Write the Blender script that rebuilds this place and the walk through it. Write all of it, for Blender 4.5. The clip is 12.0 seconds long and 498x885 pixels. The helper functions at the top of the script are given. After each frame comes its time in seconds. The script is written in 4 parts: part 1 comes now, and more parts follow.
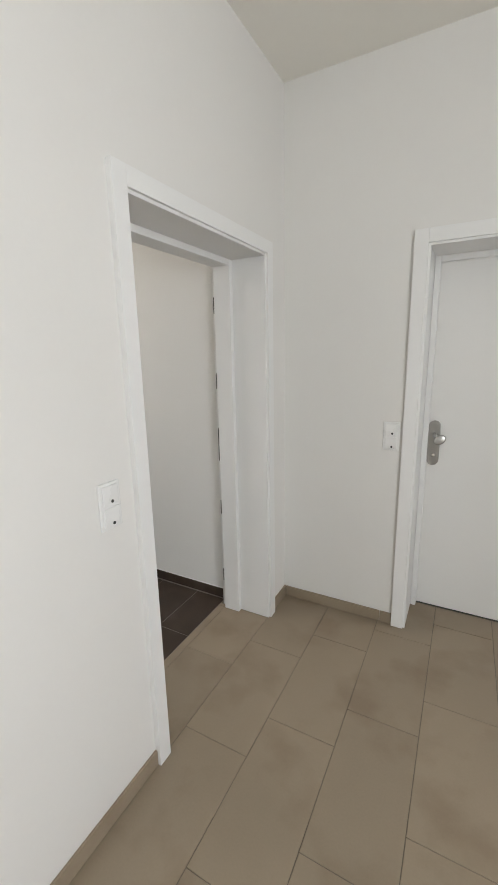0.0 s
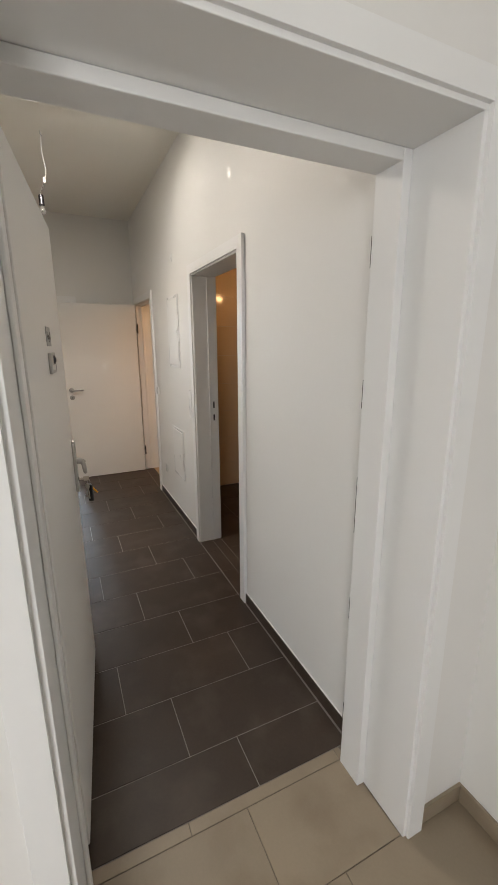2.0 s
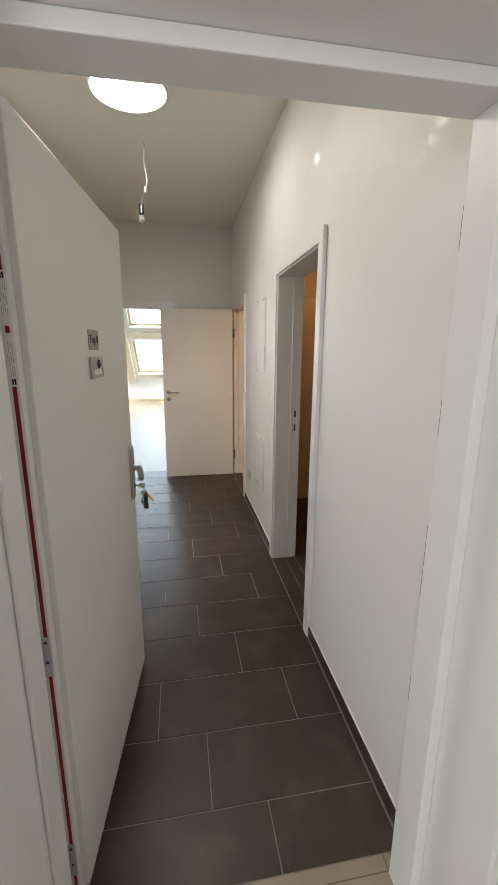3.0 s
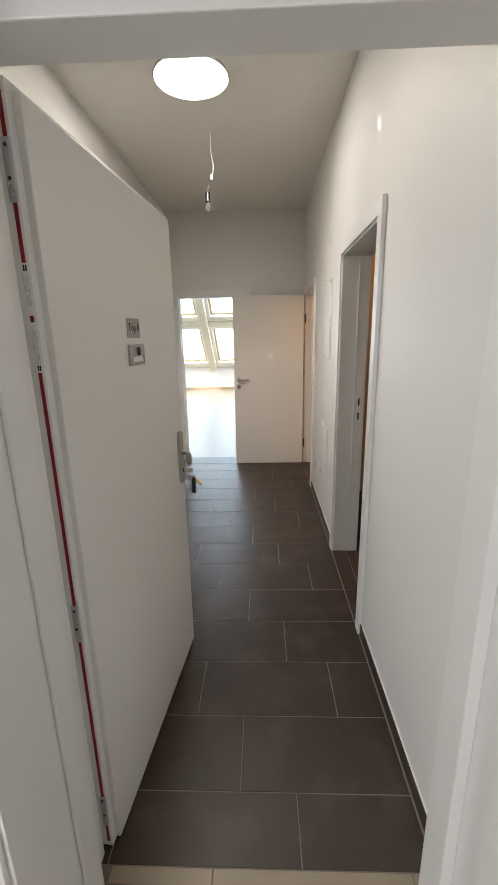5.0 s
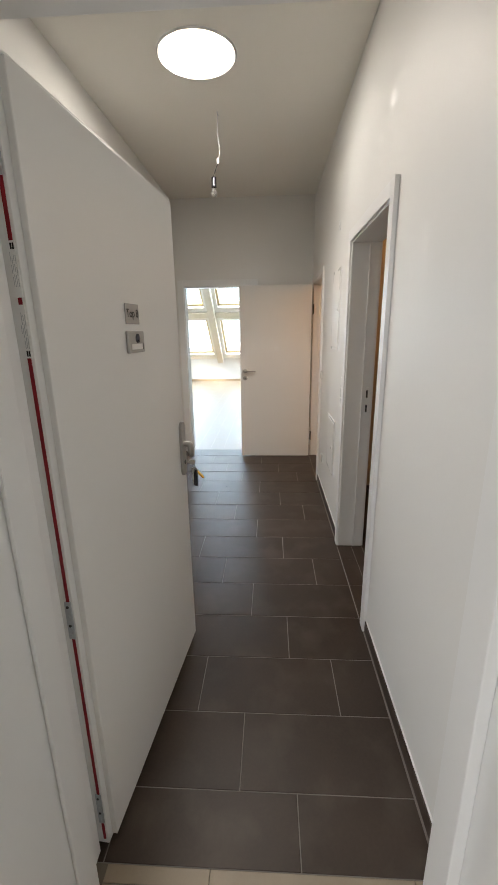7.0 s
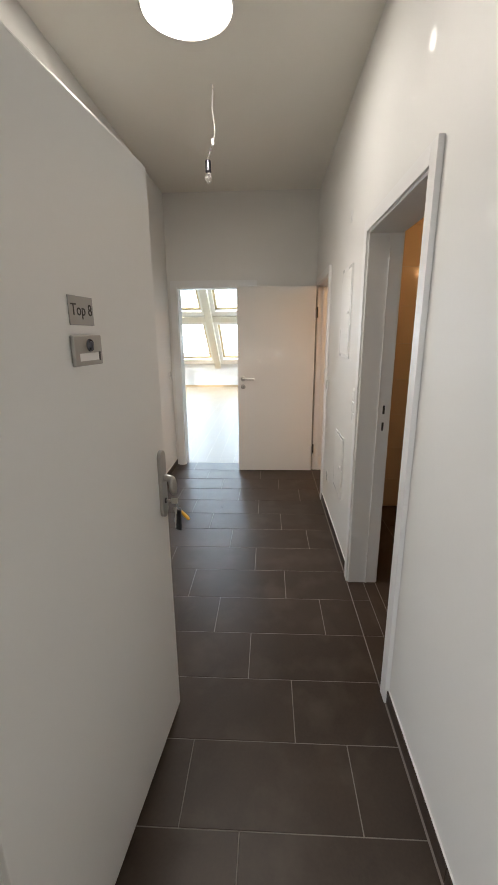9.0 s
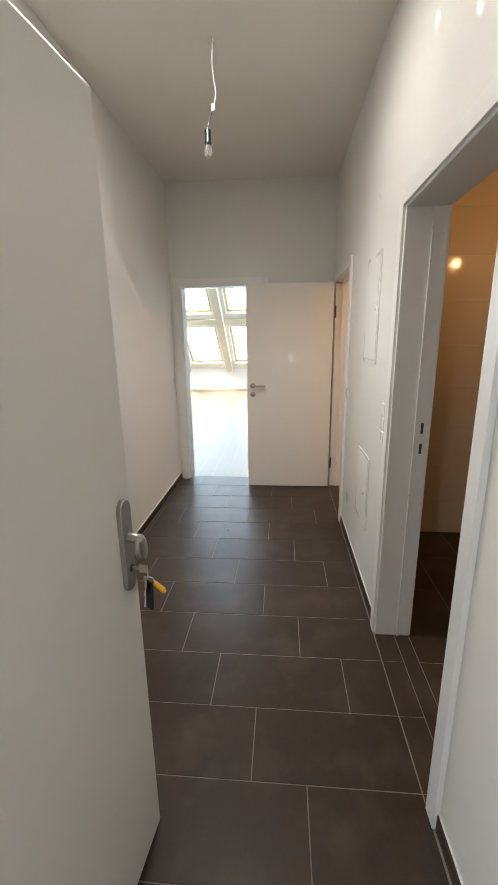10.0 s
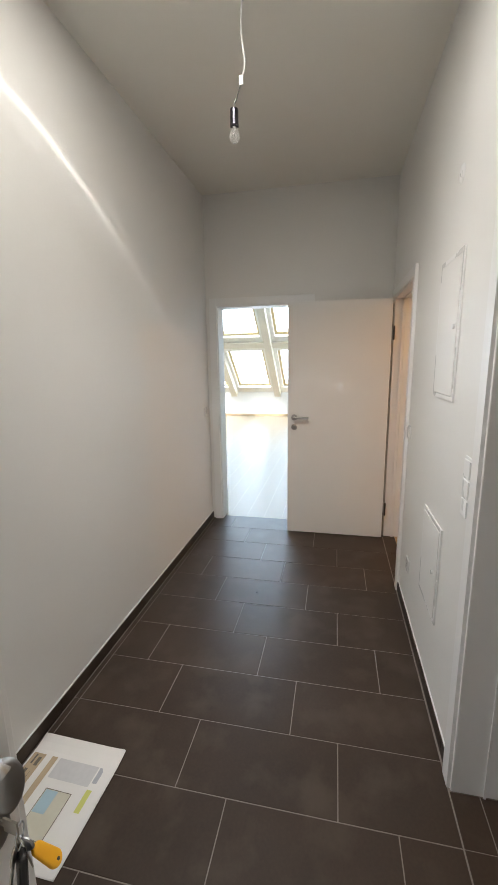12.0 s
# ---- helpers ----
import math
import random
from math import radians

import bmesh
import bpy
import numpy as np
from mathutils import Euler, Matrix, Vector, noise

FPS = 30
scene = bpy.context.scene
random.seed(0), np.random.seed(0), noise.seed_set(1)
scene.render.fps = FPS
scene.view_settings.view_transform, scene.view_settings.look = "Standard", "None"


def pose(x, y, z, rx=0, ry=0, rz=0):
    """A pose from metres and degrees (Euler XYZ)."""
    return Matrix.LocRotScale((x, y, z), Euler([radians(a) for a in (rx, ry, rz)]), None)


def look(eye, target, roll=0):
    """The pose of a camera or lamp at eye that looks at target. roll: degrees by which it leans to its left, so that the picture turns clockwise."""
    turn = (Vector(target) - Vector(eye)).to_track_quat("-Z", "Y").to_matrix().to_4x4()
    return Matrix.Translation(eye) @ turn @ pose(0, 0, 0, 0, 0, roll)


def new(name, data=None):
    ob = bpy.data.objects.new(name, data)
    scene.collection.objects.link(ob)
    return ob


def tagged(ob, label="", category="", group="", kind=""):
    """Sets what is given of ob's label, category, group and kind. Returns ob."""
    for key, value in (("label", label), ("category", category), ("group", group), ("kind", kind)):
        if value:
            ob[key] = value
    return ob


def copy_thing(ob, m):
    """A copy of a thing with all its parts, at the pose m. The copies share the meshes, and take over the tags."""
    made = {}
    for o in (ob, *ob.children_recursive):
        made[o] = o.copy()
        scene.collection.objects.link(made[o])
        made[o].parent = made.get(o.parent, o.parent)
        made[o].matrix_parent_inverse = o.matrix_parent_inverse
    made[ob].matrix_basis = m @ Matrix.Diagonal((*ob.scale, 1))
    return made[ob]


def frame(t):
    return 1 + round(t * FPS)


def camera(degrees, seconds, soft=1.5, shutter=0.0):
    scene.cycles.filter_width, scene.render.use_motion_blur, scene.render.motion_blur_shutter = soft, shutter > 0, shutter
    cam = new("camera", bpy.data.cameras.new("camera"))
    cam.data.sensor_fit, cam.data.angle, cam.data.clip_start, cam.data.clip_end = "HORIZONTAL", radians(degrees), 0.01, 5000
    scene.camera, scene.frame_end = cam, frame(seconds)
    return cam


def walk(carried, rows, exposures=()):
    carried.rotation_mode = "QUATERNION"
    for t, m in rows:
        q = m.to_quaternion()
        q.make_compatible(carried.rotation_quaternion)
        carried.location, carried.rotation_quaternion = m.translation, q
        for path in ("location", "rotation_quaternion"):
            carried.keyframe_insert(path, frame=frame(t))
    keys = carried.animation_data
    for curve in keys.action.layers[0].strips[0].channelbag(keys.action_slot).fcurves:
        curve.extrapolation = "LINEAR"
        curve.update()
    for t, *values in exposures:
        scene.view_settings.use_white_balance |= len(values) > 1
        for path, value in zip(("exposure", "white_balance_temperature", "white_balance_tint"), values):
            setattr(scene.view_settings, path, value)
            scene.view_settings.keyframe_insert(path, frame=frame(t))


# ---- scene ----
cam = camera(63.4, 12.0)
ROWS = [
    (0, (0.153, 0.527, 1.575), (-0.773, 2.246, 1.144), -1.2),
    (0.5, (0.07, 0.835, 1.556), (-1.045, 2.436, 1.116), -0.5),
    (1, (-0.05, 1.168, 1.587), (-1.265, 2.691, 1.136), -0.3),
    (1.5, (-0.095, 1.429, 1.563), (-1.621, 2.632, 1.091), -0.7),
    (2, (-0.109, 1.617, 1.576), (-1.871, 2.437, 1.107), -0.3),
    (2.5, (-0.172, 1.755, 1.581), (-2.035, 2.33, 1.133), 0.3),
    (3, (-0.251, 1.864, 1.579), (-2.172, 2.196, 1.131), 0.3),
    (3.5, (-0.240, 1.974, 1.591), (-2.185, 2.038, 1.133), -0.5),
    (5.5, (-0.288, 2.026, 1.559), (-2.222, 1.951, 1.055), -1.1),
    (6, (-0.304, 2.022, 1.554), (-2.235, 1.948, 1.039), -0.9),
    (6.5, (-0.308, 2.026, 1.553), (-2.235, 1.938, 1.025), -0.9),
    (8.5, (-0.543, 2.072, 1.551), (-2.463, 1.932, 1.009), -0.7),
    (9, (-0.714, 2.019, 1.552), (-2.645, 1.923, 1.036), -0.5),
    (9.5, (-0.936, 2.015, 1.537), (-2.861, 1.87, 1.016), -1.1),
    (10, (-1.152, 2.036, 1.547), (-3.081, 1.871, 1.045), -0.9),
    (10.5, (-1.327, 2.031, 1.555), (-3.261, 1.849, 1.079), -0.7),
    (11, (-1.539, 1.999, 1.575), (-3.478, 1.776, 1.137), -0.7),
    (11.5, (-1.661, 2.011, 1.569), (-3.6, 1.73, 1.168), -0.6),
    (12, (-1.705, 2.082, 1.568), (-3.622, 1.67, 1.173), -0.9),
]
walk(cam, [(t, look(eye, target, roll)) for t, eye, target, roll in ROWS], exposures=[(0.0, 0.86, 6550, 10), (0.5, 0.88, 6750, 10), (1.4, 0.88, 6780, 12), (2.5, 0.94, 6690, 11), (5.5, 1.01, 6610, 11), (9.0, 1.02, 6570, 11), (10.0, 1.11, 6600, 10), (12.0, 1.08, 6340, 10)])

# ---- light ----
world = bpy.data.worlds.new("sky")
scene.world = world
world.use_nodes = True
wn = world.node_tree
sky = wn.nodes.new("ShaderNodeTexSky")
sky.sky_type, sky.sun_disc = "NISHITA", False
SUN_FROM = Vector((0.30, -0.30, 0.90)).normalized()
sky.sun_elevation = math.asin(SUN_FROM.z)
sky.sun_rotation = math.atan2(SUN_FROM.x, SUN_FROM.y)
wn.links.new(sky.outputs[0], wn.nodes["Background"].inputs[0])
wn.nodes["Background"].inputs[1].default_value = 0.15


def lamp(name, kind, m, power, colour, **settings):
    d = bpy.data.lights.new(name, kind)
    d.energy, d.color = power, colour
    for key, value in settings.items():
        if key == "size":
            d.size = value
        elif key == "size_y":
            d.shape, d.size_y = "RECTANGLE", value
        elif key == "angle":
            d.angle = value
        elif key == "radius":
            d.shadow_soft_size = value
        elif key == "spot":
            d.spot_size = radians(value)
        elif key == "blend":
            d.spot_blend = value
        elif key == "disk":
            d.shape, d.size = "DISK", value
        elif key == "spread":
            d.spread = radians(value)
    ob = new(name, d)
    ob.matrix_world = m
    return ob


lamp("sun", "SUN", look(SUN_FROM * 30, (0, 0, 0)), 3.0, (1.0, 0.95, 0.87), angle=radians(0.55))
# daylight of the stair hall's window
lamp("window_daylight", "AREA", look((2.36, -0.4, 1.75), (0, 0.0, 1.55)), 40.0, (0.90, 0.93, 0.96), size=1.5, size_y=1.7)
# light of the daylight tube
TUBE = (-2.998, 1.637)
CEIL = 3.01
Y_WALL = 2.545
lamp("tube_light", "SPOT", look((TUBE[0], TUBE[1], CEIL - 0.03), (TUBE[0] + 0.10, TUBE[1] + 1.25, 0.0)), 9.5, (0.98, 0.965, 0.96), radius=0.10, spot=132, blend=0.6)
lamp("tube_entrance_light", "SPOT", look((TUBE[0], TUBE[1], CEIL - 0.03), (-1.3, 2.45, 1.45)), 27.0, (1.05, 0.96, 0.87), radius=0.10, spot=66, blend=1.0)
lamp("tube_down_light", "SPOT", look((TUBE[0], TUBE[1], CEIL - 0.03), (TUBE[0] - 1.3, TUBE[1] + 0.35, 0.0)), 54.0, (1.05, 0.96, 0.87), radius=0.16, spot=88, blend=1.0)
# light that slips past the rim of the diffuser and draws a bright arc on the wall
for wide, power in ((0.0045, 32.0), (0.030, 44.0)):
    lamp("tube_rim_light", "SPOT", look((TUBE[0], TUBE[1], CEIL + 0.152), (-4.0, 0.885, 2.14)), power, (1.0, 0.95, 0.88), radius=wide, spot=95, blend=1.0)
# narrow spot lamps added below the diffuser to imitate the daylight tube's caustics
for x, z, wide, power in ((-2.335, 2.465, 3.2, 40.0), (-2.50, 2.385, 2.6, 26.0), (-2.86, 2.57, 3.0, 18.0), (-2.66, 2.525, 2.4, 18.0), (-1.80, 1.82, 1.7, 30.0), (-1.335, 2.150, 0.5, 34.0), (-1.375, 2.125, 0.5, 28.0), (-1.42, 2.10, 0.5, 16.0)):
    lamp("added_glint_spot", "SPOT", look((TUBE[0], TUBE[1], CEIL - 0.03), (x, Y_WALL, z)), power, (1.05, 0.98, 0.9), radius=0.004, spot=wide, blend=1.0)
lamp("added_glint_spot", "SPOT", look((TUBE[0], TUBE[1], CEIL - 0.03), (-5.237, 2.12, 1.345)), 60.0, (1.05, 0.98, 0.9), radius=0.004, spot=1.6, blend=1.0)
# sky light in the two rows of roof windows
SLOPE = math.radians(38)
for u in (1.02, 3.085):
    c = Vector((-13.25 + u * math.cos(SLOPE) - 0.24 * math.sin(SLOPE), -0.65, 0.70 + u * math.sin(SLOPE) + 0.24 * math.cos(SLOPE)))
    lamp("roof_window_daylight", "AREA", look(c, c + Vector((math.sin(SLOPE), 0, -math.cos(SLOPE)))) @ pose(0, 0, 0, 0, 0, 0), 200.0, (0.66, 0.84, 1.0), size=4.75, size_y=1.58)
# warm bulbs of the bathroom and of the side room
lamp("bathroom_bulb_light", "POINT", pose(-3.42, 3.53, 2.14), 0.33, (1.0, 0.22, 0.02), radius=0.03)
lamp("side_room_bulb_light", "POINT", pose(-4.75, 4.0, 2.2), 13.0, (1.0, 0.54, 0.24), radius=0.03)


# ---- materials ----
def mat(name, colour, rough=0.5, metal=0.0, vary=0.06, scale=6.0, fine=60.0, bump=0.0, bump_scale=200.0, per_object=0.0, ior=1.45, coat=0.0, tint=None, emit=None, rough_vary=0.08, tint_scale=2.0):
    m = bpy.data.materials.new(name)
    m.use_nodes = True
    nt = m.node_tree
    b = nt.nodes["Principled BSDF"]
    b.inputs["Roughness"].default_value = rough
    b.inputs["Metallic"].default_value = metal
    b.inputs["IOR"].default_value = ior
    b.inputs["Coat Weight"].default_value = coat
    geo = nt.nodes.new("ShaderNodeNewGeometry")
    src = geo.outputs["Position"]

    def math_node(op, a, bb):
        n = nt.nodes.new("ShaderNodeMath")
        n.operation = op
        for i, v in enumerate((a, bb)):
            if isinstance(v, (int, float)):
                n.inputs[i].default_value = v
            else:
                nt.links.new(v, n.inputs[i])
        return n.outputs[0]

    def noise_node(sc, detail=4.0):
        n = nt.nodes.new("ShaderNodeTexNoise")
        n.inputs["Scale"].default_value = sc
        n.inputs["Detail"].default_value = detail
        nt.links.new(src, n.inputs["Vector"])
        return n.outputs["Fac"]

    big, small = noise_node(scale), noise_node(fine, 3.0)
    f = math_node("ADD", math_node("MULTIPLY", math_node("SUBTRACT", big, 0.5), vary * 2.4), math_node("MULTIPLY", math_node("SUBTRACT", small, 0.5), vary * 1.2))
    if per_object:
        oi = nt.nodes.new("ShaderNodeObjectInfo")
        f = math_node("ADD", f, math_node("MULTIPLY", math_node("SUBTRACT", oi.outputs["Random"], 0.5), per_object * 2))
    f = math_node("ADD", f, 1.0)
    mix = nt.nodes.new("ShaderNodeVectorMath")
    mix.operation = "SCALE"
    mix.inputs[0].default_value = colour
    nt.links.new(f, mix.inputs["Scale"])
    out = mix.outputs[0]
    if tint:
        mx = nt.nodes.new("ShaderNodeMix")
        mx.data_type = "RGBA"
        ramp = nt.nodes.new("ShaderNodeValToRGB")
        ramp.color_ramp.elements[0].position, ramp.color_ramp.elements[1].position = 0.50, 0.70
        nt.links.new(noise_node(tint_scale, 5.0), ramp.inputs[0])
        nt.links.new(math_node("MULTIPLY", ramp.outputs[0], tint[3]), mx.inputs["Factor"])
        nt.links.new(out, mx.inputs["A"])
        mx.inputs["B"].default_value = (*tint[:3], 1)
        out = mx.outputs["Result"]
    nt.links.new(out, b.inputs["Base Color"])
    nt.links.new(math_node("ADD", math_node("MULTIPLY", math_node("SUBTRACT", big, 0.5), rough_vary * 2), rough), b.inputs["Roughness"])
    if bump:
        bp = nt.nodes.new("ShaderNodeBump")
        bp.inputs["Strength"].default_value = bump
        bp.inputs["Distance"].default_value = 0.002
        nt.links.new(noise_node(bump_scale, 3.0), bp.inputs["Height"])
        nt.links.new(bp.outputs[0], b.inputs["Normal"])
    if emit:
        b.inputs["Emission Color"].default_value = (*emit[:3], 1)
        b.inputs["Emission Strength"].default_value = emit[3]
    return m


PAINT = mat("wall_paint", (0.77, 0.76, 0.735), 0.55, vary=0.015, scale=2.0, bump=0.12, bump_scale=140)
SATIN = mat("satin_wall_paint", (0.785, 0.778, 0.755), 0.55, vary=0.015, scale=2.0, bump=0.10, bump_scale=60, rough_vary=0.04)
CEILING = mat("ceiling_paint", (0.85, 0.83, 0.77), 0.7, vary=0.015, scale=1.5, bump=0.12, bump_scale=120)
LACQUER = mat("white_lacquer", (0.81, 0.81, 0.80), 0.40, vary=0.012, scale=3.0, bump=0.03, bump_scale=300)
LEAF_WHITE = mat("door_laminate", (0.79, 0.785, 0.765), 0.42, vary=0.012, scale=3.0, bump=0.04, bump_scale=400)
DARK_TILE = mat("anthracite_tile", (0.048, 0.0330, 0.0243), 0.42, ior=1.35, vary=0.30, scale=3.5, fine=90, bump=0.10, bump_scale=300, per_object=0.07, rough_vary=0.012, tint_scale=5.0, tint=(0.085, 0.066, 0.052, 0.6))
DARK_GROUT = mat("grey_grout", (0.25, 0.225, 0.205), 0.85, vary=0.08, bump=0.2)
BEIGE_TILE = mat("sand_tile", (0.305, 0.245, 0.178), 0.42, vary=0.09, scale=3.0, fine=120, bump=0.06, bump_scale=300, per_object=0.05, tint_scale=3.2, tint=(0.175, 0.118, 0.072, 0.46))
BEIGE_GROUT = mat("sand_grout", (0.17, 0.145, 0.11), 0.85, vary=0.08, bump=0.2)
WALL_TILE = mat("glazed_wall_tile", (0.62, 0.47, 0.32), 0.10, vary=0.015, scale=3.0, bump=0.02, bump_scale=14, per_object=0.01, rough_vary=0.02)
WHITE_GROUT = mat("white_grout", (0.62, 0.60, 0.56), 0.8, vary=0.05)
OAK = mat("oak_parquet", (0.50, 0.36, 0.22), 0.45, vary=0.12, scale=5.0, fine=70, bump=0.05)
CREAM = mat("cream_painted_timber", (0.74, 0.70, 0.60), 0.5, vary=0.04, scale=5.0)
TIMBER = mat("pine_timber", (0.68, 0.54, 0.30), 0.5, vary=0.08, scale=5.0)
STEEL = mat("brushed_steel", (0.43, 0.425, 0.41), 0.36, metal=1.0, vary=0.05, scale=20, bump=0.04, bump_scale=500)
SIGN_STEEL = mat("satin_sign_steel", (0.40, 0.41, 0.415), 0.52, metal=0.9, vary=0.05, scale=25, bump=0.03, bump_scale=500)
DARK_CHROME = mat("dark_chrome", (0.10, 0.10, 0.12), 0.22, metal=1.0, vary=0.05)
ZINC = mat("zinc_plated_steel", (0.50, 0.52, 0.54), 0.38, metal=1.0, vary=0.12, scale=40)
DARK_METAL = mat("dark_slot", (0.05, 0.05, 0.05), 0.5, vary=0.1)
PLASTIC = mat("white_plastic", (0.80, 0.80, 0.79), 0.28, vary=0.01)
RED_SEAL = mat("red_seal", (0.25, 0.006, 0.012), 0.5, vary=0.05)
BLACK = mat("black_plastic", (0.015, 0.015, 0.016), 0.35, vary=0.1)
YELLOW = mat("yellow_key_cap", (0.85, 0.42, 0.02), 0.4, vary=0.03)
BRASS = mat("nickel_key", (0.55, 0.52, 0.46), 0.3, metal=1.0, vary=0.05)
LETTER = mat("dark_lettering", (0.02, 0.02, 0.02), 0.5, vary=0.02)
PRINT_GREY = mat("faint_grey_print", (0.42, 0.43, 0.44), 0.6, vary=0.05)
PAPER = mat("white_paper", (0.80, 0.79, 0.77), 0.6, vary=0.02, scale=12)
DIFFUSER = mat("daylight_diffuser", (0.9, 0.9, 0.9), 0.4, vary=0.01, emit=(1.0, 0.93, 0.835, 18.5))


# ---- building helpers ----
def box(bm, x0, x1, y0, y1, z0, z1, bev=0.0, seg=2):
    r = bmesh.ops.create_cube(bm, size=1.0, matrix=Matrix.Translation(((x0 + x1) / 2, (y0 + y1) / 2, (z0 + z1) / 2)) @ Matrix.Diagonal((x1 - x0, y1 - y0, z1 - z0, 1)))
    if bev:
        edges = list({e for v in r["verts"] for e in v.link_edges})
        bmesh.ops.bevel(bm, geom=edges, offset=bev, segments=seg, affect="EDGES", profile=0.5)
    return bm


def boxes(*rows, bev=0.0):
    bm = bmesh.new()
    for r in rows:
        box(bm, *r, bev=bev)
    return bm


def cyl(bm, a, b, r0, r1=None, seg=24):
    a, b = Vector(a), Vector(b)
    d = b - a
    m = Matrix.Translation((a + b) / 2) @ d.to_track_quat("Z", "Y").to_matrix().to_4x4()
    bmesh.ops.create_cone(bm, cap_ends=True, segments=seg, radius1=r0, radius2=r0 if r1 is None else r1, depth=d.length, matrix=m)
    return bm


def lathe(profile, m=Matrix.Identity(4), seg=32):
    """A body of revolution about z from (radius, z) pairs."""
    bm = bmesh.new()
    rings = []
    for r, z in profile:
        rings.append([bm.verts.new((r * math.cos(2 * math.pi * i / seg), r * math.sin(2 * math.pi * i / seg), z)) for i in range(seg)] if r > 1e-6 else [bm.verts.new((0, 0, z))])
    for p, q in zip(rings, rings[1:]):
        for i in range(seg):
            j = (i + 1) % seg
            if len(p) == 1 and len(q) > 1:
                bm.faces.new((p[0], q[j], q[i]))
            elif len(q) == 1 and len(p) > 1:
                bm.faces.new((p[i], p[j], q[0]))
            elif len(p) > 1:
                bm.faces.new((p[i], p[j], q[j], q[i]))
    bmesh.ops.recalc_face_normals(bm, faces=bm.faces)
    bm.transform(m)
    return bm


def tube(points, radius, seg=10, steps=6):
    """A bent rod along a smooth line through the points."""
    pts = [Vector(p) for p in points]
    line = []
    for i in range(len(pts) - 1):
        p0, p1, p2, p3 = pts[max(i - 1, 0)], pts[i], pts[i + 1], pts[min(i + 2, len(pts) - 1)]
        for k in range(steps):
            u = k / steps
            line.append(0.5 * (2 * p1 + (p2 - p0) * u + (2 * p0 - 5 * p1 + 4 * p2 - p3) * u * u + (3 * p1 - p0 - 3 * p2 + p3) * u ** 3))
    line.append(pts[-1])
    bm = bmesh.new()
    rings = []
    side = None
    for i, p in enumerate(line):
        d = (line[min(i + 1, len(line) - 1)] - line[max(i - 1, 0)]).normalized()
        side = d.orthogonal().normalized() if side is None else (side - d * side.dot(d)).normalized()
        up = d.cross(side)
        rings.append([bm.verts.new(p + radius * (side * math.cos(2 * math.pi * k / seg) + up * math.sin(2 * math.pi * k / seg))) for k in range(seg)])
    for p, q in zip(rings, rings[1:]):
        for k in range(seg):
            bm.faces.new((p[k], p[(k + 1) % seg], q[(k + 1) % seg], q[k]))
    bm.faces.new(rings[0][::-1])
    bm.faces.new(rings[-1])
    bmesh.ops.recalc_face_normals(bm, faces=bm.faces)
    return bm


def part(name, bm, material, parent=None, label="", smooth=False):
    me = bpy.data.meshes.new(name)
    bm.to_mesh(me)
    bm.free()
    me.materials.append(material)
    if smooth:
        for p in me.polygons:
            p.use_smooth = True
    ob = new(name, me)
    if parent is not None:
        ob.parent = parent
    if label:
        ob["label"] = label
    return ob


def thing(name, m, label, category, group="", kind=""):
    e = new(name)
    e.matrix_world = m
    return tagged(e, label, category, group, kind)


def structure(name, bm, material, label, category):
    return tagged(part(name, bm, material), label, category, kind="structure")


# ---- plan ----
Y_L, Y_R = 0.885, 2.545          # corridor walls
X_E = -5.46                      # end wall of the corridor
X_S, X_C = -0.80, -1.12          # entry wall: stair hall face, corridor face
Y_D = 2.755                      # stair hall wall with the second door
HALL_C = 2.925                   # stair hall ceiling
HX1, HY0 = 2.40, -2.60           # far walls of the stair hall
BY0 = 2.70                       # bathroom face of the corridor's wall
E_Y0, E_Y1, E_Z = 1.545, 2.483, 2.053     # entry opening
B_X0, B_X1, B_Z = -3.033, -2.218, 2.055   # bathroom opening
R_X0, R_X1, R_Z = -5.290, -4.457, 2.045   # side room opening
L_Y0, L_Y1, L_Z = 1.0, 1.806, 2.055        # living room opening
D_X0, D_X1, D_Z = -0.045, 0.855, 2.055     # second door of the stair hall
KX, LY0, LY1 = -13.25, -4.0, 2.69        # living room: knee wall, side walls
BX1, BY1 = -1.70, 5.2                    # bathroom

# ---- structure ----
structure("wall_entry", boxes((X_C, X_S, HY0 - 0.3, E_Y0 - 0.055, 0, 3.2), (X_C, X_S, E_Y1 + 0.04, Y_D + 0.35, 0, 3.2), (X_C, X_S, E_Y0 - 0.055, E_Y1 + 0.04, E_Z + 0.04, 3.2)), PAINT, "white painted plaster wall around the flat's entrance", "wall")
structure("wall_hall_north", boxes((X_S, D_X0 - 0.04, Y_D, Y_D + 0.35, 0, 3.2), (D_X1 + 0.04, HX1 + 0.2, Y_D, Y_D + 0.35, 0, 3.2), (D_X0 - 0.04, D_X1 + 0.04, Y_D, Y_D + 0.35, D_Z + 0.04, 3.2)), PAINT, "white painted stair hall wall with a door", "wall")
structure("wall_hall_south", boxes((X_S, HX1 + 0.2, HY0 - 0.3, HY0, 0, 3.2)), PAINT, "plain white stair hall wall", "wall")
structure("wall_hall_east", boxes((HX1, HX1 + 0.2, HY0, -1.2, 0, 3.2), (HX1, HX1 + 0.2, 0.4, Y_D, 0, 3.2), (HX1, HX1 + 0.2, -1.2, 0.4, 0, 0.85), (HX1, HX1 + 0.2, -1.2, 0.4, 2.65, 3.2)), PAINT, "white stair hall wall with a window opening", "wall")
structure("ceiling_hall", boxes((X_S, HX1, HY0, Y_D, HALL_C, 3.2)), CEILING, "white plastered stair hall ceiling", "ceiling")
